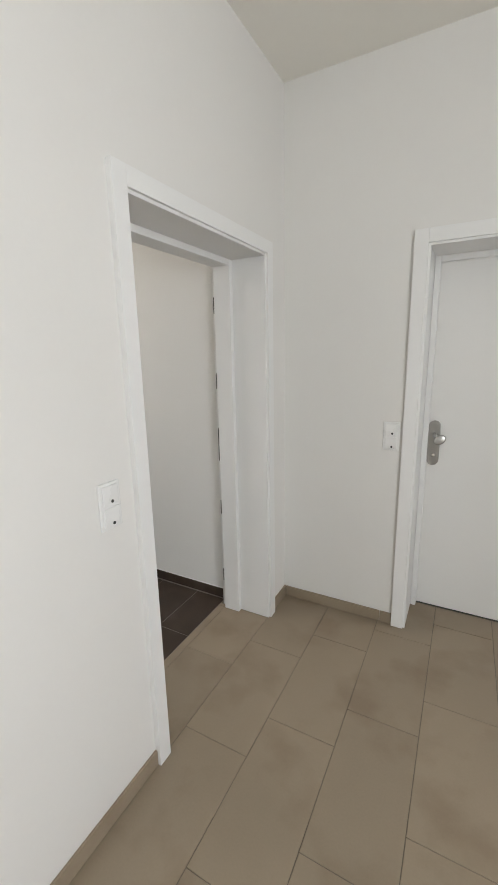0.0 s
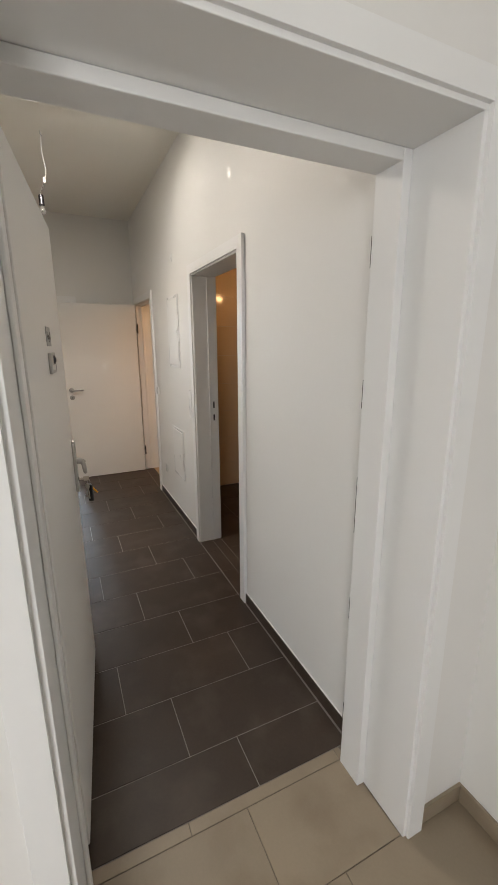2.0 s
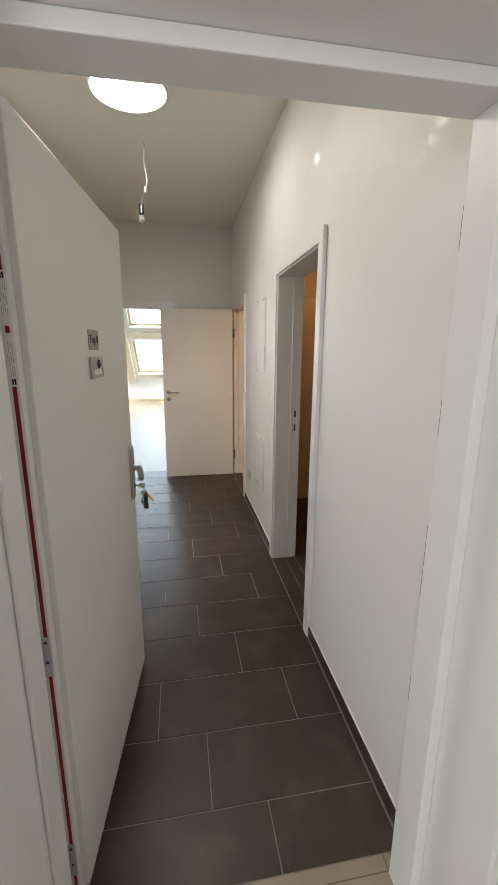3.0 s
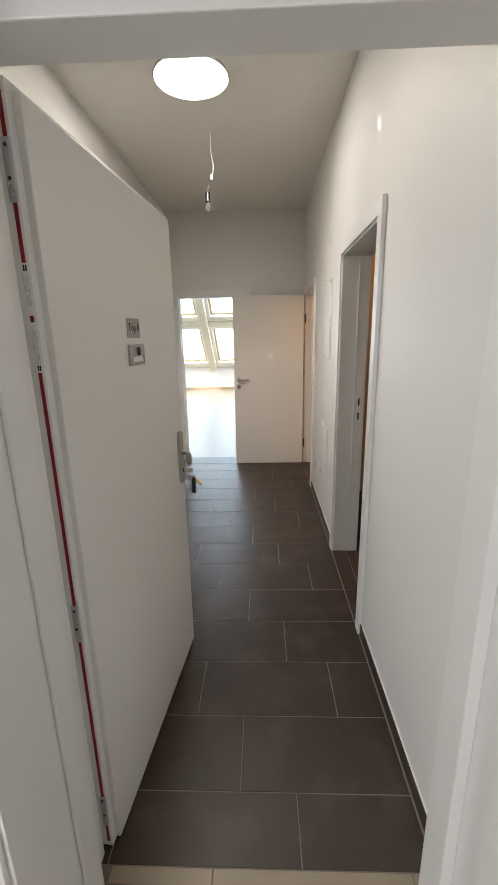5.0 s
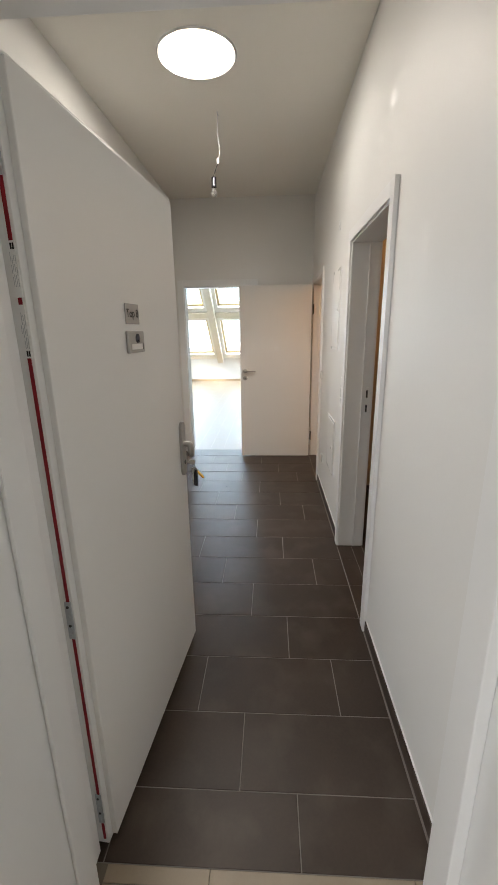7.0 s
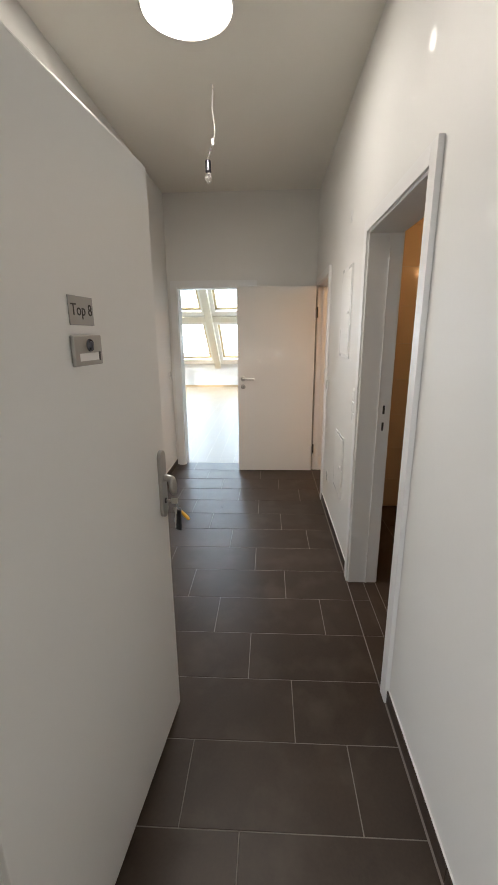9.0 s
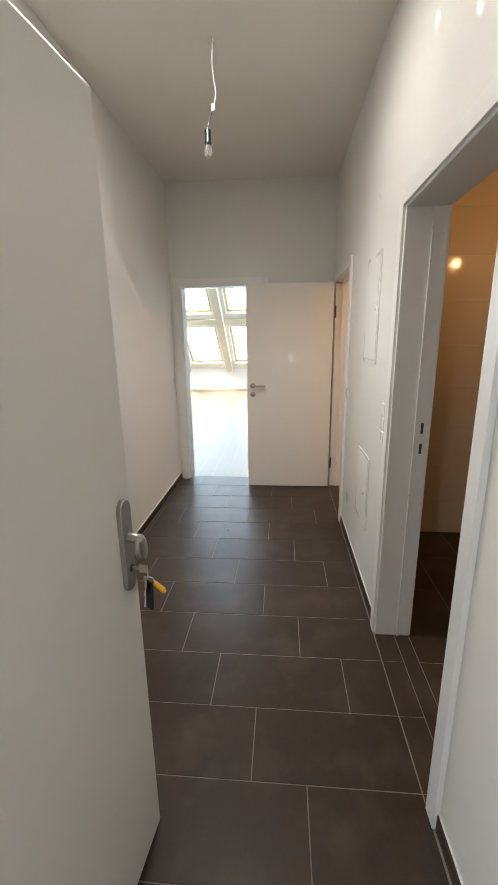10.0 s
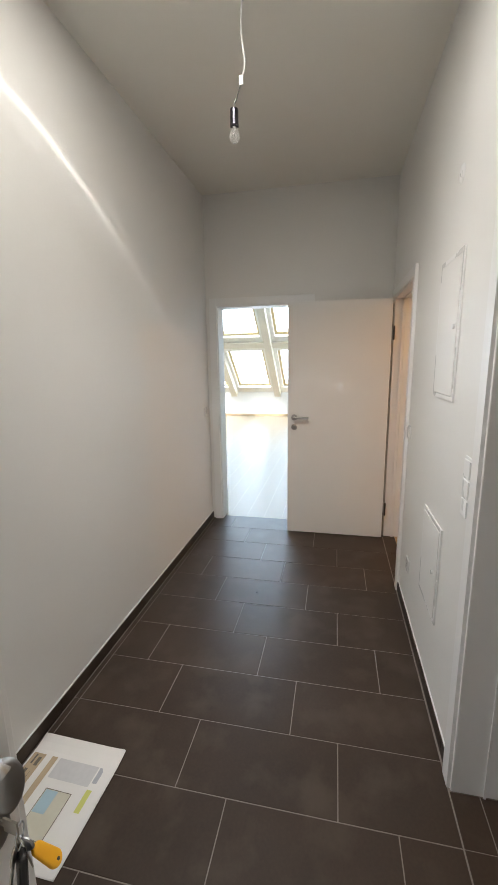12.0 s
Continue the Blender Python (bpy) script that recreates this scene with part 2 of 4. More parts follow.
structure("wall_right", boxes((R_X1 + 0.04, B_X0 - 0.04, Y_R, BY0, 0, 3.2), (B_X1 + 0.04, X_C, Y_R, BY0, 0, 3.2), (B_X0 - 0.04, B_X1 + 0.04, Y_R, BY0, B_Z + 0.04, 3.2), (R_X0 - 0.04, R_X1 + 0.04, Y_R, BY0, R_Z + 0.04, 3.2), (X_E, R_X0 - 0.04, Y_R, BY0, 0, 3.2)), SATIN, "white satin painted corridor wall with two doorways", "wall")
structure("wall_left", boxes((X_E, X_C, Y_L - 0.2, Y_L, 0, 3.2)), SATIN, "white satin painted corridor wall", "wall")
structure("wall_end", boxes((X_E - 0.16, X_E, LY0 - 0.15, L_Y0 - 0.04, 0, 4.4), (X_E - 0.16, X_E, L_Y1 + 0.04, LY1, 0, 4.4), (X_E - 0.16, X_E, L_Y0 - 0.04, L_Y1 + 0.04, L_Z + 0.04, 4.4)), PAINT, "white corridor end wall with the living room doorway", "wall")
ring = bmesh.new()
seg = 48
R_T = 0.205
sq = [(X_C, Y_R), (X_E, Y_R), (X_E, Y_L), (X_C, Y_L)]
inner = [ring.verts.new((TUBE[0] + R_T * math.cos(2 * math.pi * i / seg), TUBE[1] + R_T * math.sin(2 * math.pi * i / seg), CEIL)) for i in range(seg)]
top = [ring.verts.new((v.co.x, v.co.y, CEIL + 0.19)) for v in inner]


def on_edge(a):
    c, s = math.cos(a), math.sin(a)
    k = min(((X_C if c > 0 else X_E) - TUBE[0]) / c if abs(c) > 1e-9 else 1e9, ((Y_R if s > 0 else Y_L) - TUBE[1]) / s if abs(s) > 1e-9 else 1e9)
    return ring.verts.new((TUBE[0] + k * c, TUBE[1] + k * s, CEIL))


rim = [on_edge(2 * math.pi * i / seg) for i in range(seg)]
for i in range(seg):
    j = (i + 1) % seg
    ring.faces.new((inner[i], inner[j], rim[j], rim[i]))
    ring.faces.new((inner[j], inner[i], top[i], top[j]))
for cx, cy in sq:
    a = math.atan2(cy - TUBE[1], cx - TUBE[0]) % (2 * math.pi)
    i = int(a / (2 * math.pi) * seg)
    ring.faces.new((rim[i], rim[(i + 1) % seg], ring.verts.new((cx, cy, CEIL))))
bmesh.ops.recalc_face_normals(ring, faces=ring.faces)
box(ring, X_E, X_C, Y_L, Y_R, CEIL + 0.19, CEIL + 0.29)
structure("ceiling_corridor", ring, CEILING, "white plastered corridor ceiling with a round light opening", "ceiling")

# bathroom shell
structure("wall_bathroom_end", boxes((-4.40, -4.26, BY0, BY1, 0, 3.2)), PAINT, "bathroom end wall behind the tiles", "wall")
structure("wall_bathroom_back", boxes((-4.26, BX1, BY1, BY1 + 0.15, 0, 3.2)), PAINT, "plain bathroom back wall", "wall")
structure("wall_bathroom_side", boxes((BX1, BX1 + 0.15, BY0, BY1 + 0.15, 0, 3.2)), PAINT, "plain bathroom side wall", "wall")
structure("ceiling_bathroom", boxes((-4.26, BX1, BY0, BY1, 2.75, 2.9)), CEILING, "white bathroom ceiling", "ceiling")
# side room shell
structure("wall_side_room_back", boxes((-7.6, -4.40, BY1, BY1 + 0.15, 0, 3.2)), PAINT, "plain white side room wall", "wall")
structure("wall_side_room_end", boxes((-7.75, -7.6, BY0, BY1 + 0.15, 0, 3.2)), PAINT, "plain white side room end wall", "wall")
structure("ceiling_side_room", boxes((-7.6, -4.40, BY0, BY1, 2.75, 2.9)), CEILING, "white side room ceiling", "ceiling")
# living room shell: knee wall, roof slope with windows, flat ceiling
structure("wall_living_knee", boxes((KX - 0.2, KX, LY0, LY1, 0, 0.70)), PAINT, "low white knee wall under the roof slope", "wall")
structure("wall_living_right", boxes((KX - 0.2, X_E - 0.16, LY1, LY1 + 0.12, 0, 4.4)), PAINT, "white living room side wall", "wall")
structure("wall_living_left", boxes((KX - 0.2, X_E - 0.16, LY0 - 0.15, LY0, 0, 4.4)), PAINT, "white living room side wall", "wall")
LIV_C = 4.2
RUN = (LIV_C - 0.70) / math.sin(SLOPE)
slope_m = Matrix.Translation((KX, 0, 0.70)) @ Matrix.Rotation(-SLOPE, 4, "Y")     # local x runs up the slope, local z out of the roof


def on_slope(rows, bev=0.0):
    bm = boxes(*rows, bev=bev)
    bm.transform(slope_m)
    return bm


WIN_Y = [(-3.13, -2.20), (-1.88, -0.95), (-0.63, 0.30), (0.65, 1.58)]
WIN_U = [(0.22, 1.82), (2.32, 3.85)]
ys = [LY0] + [v for w in WIN_Y for v in w] + [LY1]
rows = [(0, WIN_U[0][0], LY0, LY1, 0, 0.22), (WIN_U[0][1], WIN_U[1][0], LY0, LY1, 0, 0.22), (WIN_U[1][1], RUN + 0.15, LY0, LY1, 0, 0.22)]
for u0, u1 in WIN_U:
    for i in range(0, len(ys), 2):
        rows.append((u0, u1, ys[i], ys[i + 1], 0, 0.22))
structure("roof_slope", on_slope(rows), CEILING, "white sloping roof ceiling with window openings", "ceiling")
structure("ceiling_living", boxes((KX + RUN * math.cos(SLOPE) - 0.05, X_E, LY0, LY1, LIV_C, LIV_C + 0.2)), CEILING, "white flat living room ceiling", "ceiling")
GLASS = bpy.data.materials.new("window_glass")
GLASS.use_nodes = True
gb = GLASS.node_tree.nodes["Principled BSDF"]
gb.inputs["Transmission Weight"].default_value, gb.inputs["Roughness"].default_value, gb.inputs["IOR"].default_value = 1.0, 0.0, 1.45
n = 1
for u0, u1 in WIN_U:
    for y0, y1 in WIN_Y:
        w = thing(f"window_{n}", Matrix.Identity(4), "pale timber roof window in the sloping ceiling", "window", "roof windows", "structure")
        n += 1
        part("window_frame", on_slope([(u0, u0 + 0.06, y0, y1, 0.08, 0.16), (u1 - 0.06, u1, y0, y1, 0.08, 0.16), (u0 + 0.06, u1 - 0.06, y0, y0 + 0.06, 0.08, 0.16), (u0 + 0.06, u1 - 0.06, y1 - 0.06, y1, 0.08, 0.16)]), TIMBER, w)
        p = part("pane", on_slope([(u0 + 0.06, u1 - 0.06, y0 + 0.06, y1 - 0.06, 0.115, 0.125)]), GLASS, w)
        p.visible_shadow = False
for y in (-3.48, -2.04, -0.79, 0.475, 1.75):
    tagged(part("roof_rafter", on_slope([(-0.02, RUN, y - 0.085, y + 0.085, -0.16, 0.001)], bev=0.006), CREAM), "pale painted timber rafter along the roof slope", "rafter", "roof rafters")
tagged(part("roof_purlin", on_slope([(1.97, 2.16, LY0, LY1, -0.05, -0.003)], bev=0.006), CREAM), "pale timber purlin across the rafters", "beam")
structure("baseboard_living", boxes((KX, KX + 0.018, LY0, LY1, 0, 0.06), bev=0.004), OAK, "oak baseboard along the knee wall", "baseboard")

# ---- floors ----
structure("ground", boxes((-400, 400, -400, 400, -9.0, -8.5)), BEIGE_GROUT, "plain ground far below the roof windows", "ground")
fl_hall = structure("floor_hall", boxes((X_C - 0.013, HX1 + 0.1, HY0 - 0.1, Y_D + 0.4, -0.2, -0.0025)), BEIGE_GROUT, "sand coloured rectangular floor tiles with thin joints", "floor")
fl_corr = structure("floor_corridor", boxes((X_E - 0.08, X_C - 0.013, Y_L - 0.1, 2.635, -0.2, -0.0018)), DARK_GROUT, "anthracite rectangular floor tiles with grey joints", "floor")
fl_bath = structure("floor_bathroom", boxes((-4.40, BX1 + 0.1, 2.635, BY1 + 0.1, -0.2, -0.0018)), DARK_GROUT, "dark tiled bathroom floor", "floor")
structure("floor_side_room", boxes((-7.7, -4.40, 2.635, BY1 + 0.1, -0.2, 0)), OAK, "oak parquet in the side room", "floor")
fl_liv = structure("floor_living", boxes((KX - 0.1, X_E - 0.08, LY0 - 0.1, LY1 + 0.05, -0.2, -0.002)), OAK, "pale oak parquet living room floor", "floor")


def plank_rows():
    rng = random.Random(4)
    bm = bmesh.new()
    y = LY0
    while y < LY1 - 0.02:
        y1 = min(y + 0.18, LY1)
        x = X_E - 0.081 - rng.uniform(0.2, 1.8)
        last = X_E - 0.081
        while last > KX:
            x = max(x, KX)
            z = 0.0
            v = [bm.verts.new(p) for p in ((x + 0.0005, y + 0.001, z), (last - 0.0005, y + 0.001, z), (last - 0.0005, y1 - 0.001, z), (x + 0.0005, y1 - 0.001, z))]
            bm.faces.new(v)
            last, x = x, x - 1.9
        y = y1
    return bm


PLANK = mat("oak_plank", (0.225, 0.160, 0.100), 0.42, vary=0.10, scale=5.0, fine=70)
tagged(part("parquet_plank_field", plank_rows(), PLANK, fl_liv), kind="stuff")

TILE_MESHES = {}


def tile_mesh(w, d, thick, material):
    """A tile with its top at z = 0, centred, with chamfered edges."""
    key = (round(w, 3), round(d, 3), material.name)
    if key not in TILE_MESHES:
        a, b, c = w / 2, d / 2, 0.0014
        vs = [(-a, -b, -thick), (a, -b, -thick), (a, b, -thick), (-a, b, -thick), (-a, -b, -c * 0.7), (a, -b, -c * 0.7), (a, b, -c * 0.7), (-a, b, -c * 0.7), (-a + c, -b + c, 0), (a - c, -b + c, 0), (a - c, b - c, 0), (-a + c, b - c, 0)]
        fs = [(8, 9, 10, 11)] + [(i, (i + 1) % 4, (i + 1) % 4 + 4, i + 4) for i in range(4)] + [(i + 4, (i + 1) % 4 + 4, (i + 1) % 4 + 8, i + 8) for i in range(4)]
        me = bpy.data.meshes.new("tile")
        me.from_pydata(vs, [], fs)
        me.materials.append(material)
        TILE_MESHES[key] = me
    return TILE_MESHES[key]


def lay(parent, x0, x1, y0, y1, material, gap=0.003, thick=0.012, name="tile", m=None):
    w, d = x1 - x0 - gap, y1 - y0 - gap
    if w < 0.008 or d < 0.008:
        return
    o = new(name, tile_mesh(w, d, thick, material))
    o.parent = parent
    o.matrix_basis = (m or Matrix.Identity(4)) @ Matrix.Translation(((x0 + x1) / 2, (y0 + y1) / 2, random.uniform(-0.0003, 0.0003)))


def joints(first, step, lo, hi):
    k = math.ceil((lo - first) / step - 1e-6)
    cuts = [lo]
    while first + k * step < hi - 1e-6:
        if first + k * step > lo + 0.01:
            cuts.append(first + k * step)
        k += 1
    return list(zip(cuts, cuts[1:] + [hi]))


# ---- door frames ----
def door_frame(name, m, w, h, d, cw, ct, label, back=True, step=None):
    """A lined doorway: local x across the opening, y into the wall, z up."""
    f = thing(name, m, label, "door frame", kind="structure")
    for nm, x0, x1 in (("casing", -cw, -0.012), ("casing", w + 0.012, w + cw)):
        part(nm, boxes((x0, x1, -ct, -0.0005, 0, h + cw), bev=0.0012), LACQUER, f)
    part("head_casing", boxes((-0.0119, w + 0.0119, -ct, -0.0005, h + 0.012, h + cw), bev=0.0012), LACQUER, f)
    if back:
        for x0, x1 in ((-cw, -0.005), (w + 0.005, w + cw)):
            part("casing", boxes((x0, x1, d + 0.0005, d + ct, 0, h + cw), bev=0.003), LACQUER, f)
        part("head_casing", boxes((-0.0049, w + 0.0049, d + 0.0005, d + ct, h + 0.005, h + cw), bev=0.003), LACQUER, f)
    y0, y1 = -ct + 0.012, d + (ct - 0.008 if back else 0)
    part("jamb", boxes((-0.0395, 0, y0, 0.262 if name == "door_frame_1" else y1, 0, h), bev=0.002), LACQUER, f)
    part("jamb", boxes((w, w + 0.0395, y0, y1, 0, h), bev=0.002), LACQUER, f)
    part("head_jamb", boxes((-0.0395, w + 0.0395, y0, y1, h, h + 0.0395), bev=0.002), LACQUER, f)
    if step:
        s0, s1, sw = step
        if name == "door_frame_1":
            part("stop", boxes((0.0005, 0.010, s0, 0.262, 0, h - sw * 1.02 - 0.0005), bev=0.003), LACQUER, f)
            part("rebate", boxes((-0.0545, -0.034, 0.2625, y1 + 0.050, 0, h), bev=0.002), LACQUER, f)
        else:
            part("stop", boxes((0.0005, sw, s0, s1, 0, h - 0.0005), bev=0.003), LACQUER, f)
        part("stop", boxes((w - sw, w - 0.0005, s0, s1, 0, h - 0.0005), bev=0.003), LACQUER, f)
        part("head_stop", boxes((0.001 if name == "door_frame_1" else sw + 0.0005, w - sw - 0.0005, s0, s1, h - sw * 1.02, h - 0.0005), bev=0.003), LACQUER, f)
    return f


QUARTER = Matrix.Rotation(math.pi / 2, 4, "Z")
fr_entry = door_frame("door_frame_1", Matrix.Translation((X_S, E_Y0, 0)) @ QUARTER, E_Y1 - E_Y0, E_Z, 0.312, 0.072, 0.022, "white lacquered deep entrance door frame with strike plates", back=False, step=(0.180, 0.282, 0.030))
fr_bath = door_frame("door_frame_2", Matrix.Translation((B_X0, Y_R, 0)), B_X1 - B_X0, B_Z, BY0 - Y_R, 0.075, 0.020, "white lacquered bathroom door frame")
fr_side = door_frame("door_frame_3", Matrix.Translation((R_X0, Y_R, 0)), R_X1 - R_X0, R_Z, BY0 - Y_R, 0.072, 0.020, "white lacquered side room door frame", step=(0.05, 0.075, 0.012))
fr_liv = door_frame("door_frame_4", Matrix.Translation((X_E, L_Y0, 0)) @ QUARTER, L_Y1 - L_Y0, L_Z, 0.16, 0.08, 0.020, "white lacquered living room door frame")
fr_hall = door_frame("door_frame_5", Matrix.Translation((D_X0, Y_D, 0)), D_X1 - D_X0, D_Z, 0.35, 0.075, 0.020, "white lacquered deep door frame of the neighbouring flat", step=(0.25, 0.29, 0.03), back=False)

# ---- doors ----
LEAF_A = math.radians(5.7)
leaf_m = Matrix.Translation((-1.197, 1.552, 0)) @ Matrix.Rotation(math.pi - LEAF_A, 4, "Z")   # local x along the leaf to its lock, local -y out of the outer face
LEAF_W, LEAF_H = 0.908, 2.047
door1 = thing("door_1", leaf_m, "open white entrance door with red seal and keys in its lock", "door", kind="structure")
door2 = thing("door_2", Matrix.Identity(4), "closed white flush door of the neighbouring flat", "door", kind="structure")
part("leaf", boxes((D_X0 + 0.001, D_X1 - 0.001, Y_D + 0.292, Y_D + 0.345, 0.008, D_Z - 0.001), bev=0.002), LEAF_WHITE, door2)
door3 = thing("door_3", Matrix.Identity(4), "white flush side room door standing open", "door", kind="structure")
part("leaf", boxes((-5.277, -5.237, 1.676, 2.518, 0.008, 2.045), bev=0.002), LEAF_WHITE, door3)


# entrance door: rebated leaf, seal, hinges, plates, knob, lock
def text_mesh(body, size, depth):
    cu = bpy.data.curves.new("text", "FONT")
    cu.body, cu.size, cu.extrude, cu.align_x, cu.align_y = body, size, depth, "CENTER", "CENTER"
    cu.resolution_u = 3
    o = bpy.data.objects.new("text", cu)
    me = bpy.data.meshes.new_from_object(o)
    bm = bmesh.new()
    bm.from_mesh(me)
    bpy.data.objects.remove(o)
    bpy.data.curves.remove(cu)
    bpy.data.meshes.remove(me)
    return bm


leaf = part("leaf", boxes((0, LEAF_W, 0.0, 0.0185, 0.016, LEAF_H), bev=0.003), LEAF_WHITE, door1)
part("rebate", boxes((-0.022, LEAF_W + 0.02, 0.0165, 0.066, 0.008, LEAF_H + 0.018), bev=0.002), LEAF_WHITE, door1)
part("fire_seal", boxes((-0.0245, -0.0223, 0.0240, 0.0320, 0.03, LEAF_H + 0.01)), RED_SEAL, door1, "red intumescent seal strip")
for z0, z1 in ((1.845, 1.962), (0.780, 0.892), (0.102, 0.219)):
    hp = part("hinge_plate", boxes((-0.0275, -0.0225, 0.0195, 0.0375, z0, z1), bev=0.0022), ZINC, door1, "zinc plated hinge plate")
    for k in range(4):
        z = z0 + 0.014 + k * (z1 - z0 - 0.028) / 3
        part("screw", cyl(bmesh.new(), (-0.0275, 0.0285, z), (-0.0292, 0.0285, z), 0.0042, 0.0034, 12), DARK_METAL if k % 2 else ZINC, hp)
    zc = z0 + 0.032
    part("adjuster", lathe([(0.0, 0.0006), (0.0040, 0.0006), (0.0044, 0.0020), (0.0066, 0.0020), (0.0070, 0.0)], Matrix.Translation((-0.0276, 0.0285, zc)) @ Matrix.Rotation(-math.pi / 2, 4, "Y"), 20), ZINC, hp, smooth=True)
for z0, z1, mark in ((1.624, 1.731, 1), (1.501, 1.610, -1)):
    lb = part("rating_label", boxes((-0.0252, -0.0226, 0.0195, 0.0360, z0, z1)), PAPER, door1, "pale printed door rating label")
    rng = random.Random(int(z0 * 1000))
    zm = z1 - 0.016 if mark > 0 else z0 + 0.004
    for k in range(2):
        part("print_bar", boxes((-0.0258, -0.0253, 0.0220 + 0.0050 * k, 0.0255 + 0.0050 * k, zm, zm + 0.012)), LETTER, lb)
    for y in (0.0218, 0.0255, 0.0292, 0.0326):
        z = z0 + 0.020
        while z < z1 - 0.030:
            dz = rng.uniform(0.012, 0.026)
            if rng.random() < 0.75:
                part("print_bar", boxes((-0.0256, -0.0253, y, y + 0.0011, z, z + dz)), PRINT_GREY, lb)
            z += dz + 0.006
# sign plate
sign = part("sign_plate", boxes((0.400, 0.500, -0.0032, -0.0004, 1.576, 1.638), bev=0.001), SIGN_STEEL, door1, "brushed steel plate lettered Top 8")
tm = text_mesh("Top 8", 0.036, 0.0004)
tm.transform(Matrix.Translation((0.450, -0.0036, 1.608)) @ Matrix.Rotation(math.pi / 2, 4, "X"))
part("lettering", tm, LETTER, sign)
# bell push with name field
bell = part("bell_plate", boxes((0.392, 0.512, -0.0105, -0.0004, 1.487, 1.555), bev=0.003), STEEL, door1, "brushed steel bell plate with name field")
part("bell_button", lathe([(0.0, 0.007), (0.006, 0.0068), (0.0085, 0.005), (0.009, 0.0), (0.0125, 0.0), (0.0135, 0.003), (0.0145, 0.0)], Matrix.Translation((0.456, -0.0107, 1.532)) @ Matrix.Rotation(math.pi / 2, 4, "X")), DARK_CHROME, bell, smooth=True)
part("name_field", boxes((0.410, 0.492, -0.0112, -0.0107, 1.498, 1.515)), PAPER, bell, "blank white name field")
part("field_edge", boxes((0.493, 0.500, -0.0116, -0.0107, 1.496, 1.517)), DARK_METAL, bell)


def round_plate(x0, x1, z0, z1, y0, y1, seg=10):
    """An upright plate with round ends, its outer face at y1."""
    r = (x1 - x0) / 2
    cx = (x0 + x1) / 2
    pts = [(cx + r * math.cos(math.pi * i / seg), z1 - r + r * math.sin(math.pi * i / seg)) for i in range(seg + 1)]
    pts += [(cx - r * math.cos(math.pi * i / seg), z0 + r - r * math.sin(math.pi * i / seg)) for i in range(seg + 1)]
    bm = bmesh.new()
    f = bm.faces.new([bm.verts.new((x, y0, z)) for x, z in pts])
    e = bmesh.ops.extrude_face_region(bm, geom=[f])
    vs = [v for v in e["geom"] if isinstance(v, bmesh.types.BMVert)]
    bmesh.ops.translate(bm, verts=vs, vec=(0, y1 - y0, 0))
    bmesh.ops.recalc_face_normals(bm, faces=bm.faces)
    top_edges = [ed for ed in bm.edges if all(abs(v.co.y - y1) < 1e-6 for v in ed.verts)]
    bmesh.ops.bevel(bm, geom=top_edges, offset=0.003, segments=3, affect="EDGES", profile=0.5)
    return bm


U = 0.858
plate = part("lock_plate", round_plate(U - 0.026, U + 0.026, 0.916, 1.165, -0.0004, -0.013), STEEL, door1, "long brushed steel security plate", smooth=False)
KNOB = [(0.0, 0.0080), (0.80, 0.0078), (0.93, 0.0062), (1.0, 0.001), (0.98, -0.004), (0.85, -0.0075), (0.0, -0.008)]


def paddle(cx, cy, cz):
    return lathe(KNOB, Matrix.Translation((cx, cy, cz)) @ Matrix.Rotation(math.radians(82), 4, "X") @ Matrix.Diagonal((0.0255, 0.036, 1.0, 1)), 40)


part("knob_neck", tube([(U, -0.012, 1.064), (U, -0.026, 1.064), (U + 0.001, -0.036, 1.061), (U + 0.002, -0.042, 1.054)], 0.0125, 16), STEEL, plate, smooth=True)
part("knob", paddle(U + 0.004, -0.042, 1.036), STEEL, plate, smooth=True)
part("lock_rosette", lathe([(0.0, 0.003), (0.0085, 0.003), (0.011, 0.0)], Matrix.Translation((U, -0.0132, 0.978)) @ Matrix.Rotation(math.pi / 2, 4, "X")), DARK_METAL, plate, smooth=True)

# keys hanging from the lock
keys = thing("key_bunch", leaf_m, "bunch of keys with a yellow cap hanging in the door lock", "keys")
KX0, KZ = U, 0.978
part("lock_key", boxes((KX0 - 0.0012, KX0 + 0.0012, -0.036, -0.014, KZ - 0.004, KZ + 0.004), (KX0 - 0.0014, KX0 + 0.0014, -0.058, -0.034, KZ - 0.011, KZ + 0.011), bev=0.0008), BRASS, keys)


def key_ring(cx, cy, cz, r, tilt):
    pts = [(r * math.cos(2 * math.pi * i / 20), 0, r * math.sin(2 * math.pi * i / 20)) for i in range(21)]
    bm = tube(pts, 0.0011, 6, 2)
    bm.transform(Matrix.Translation((cx, cy, cz)) @ Matrix.Rotation(tilt, 4, "Z"))
    return bm


part("ring", key_ring(KX0 + 0.004, -0.054, KZ - 0.017, 0.0145, 0.5), ZINC, keys, smooth=True)


def loose_key(material, m, shaft=0.045, cap=0.024, thick=0.0022):
    bm = lathe([(0.0, thick), (cap / 2 - 0.002, thick), (cap / 2, thick * 0.4), (cap / 2, -thick * 0.4), (cap / 2 - 0.002, -thick), (0.0, -thick)], Matrix.Translation((0, 0, -cap / 2)) @ Matrix.Rotation(math.pi / 2, 4, "X"), 20)
    box(bm, -0.004, 0.004, -0.0011, 0.0011, -cap - shaft, -cap + 0.004, 0.0004, 1)
    for k in range(4):
        box(bm, 0.0030, 0.0062, -0.0010, 0.0010, -cap - shaft + 0.004 + 0.008 * k, -cap - shaft + 0.0085 + 0.008 * k)
    bm.transform(m)
    return bm


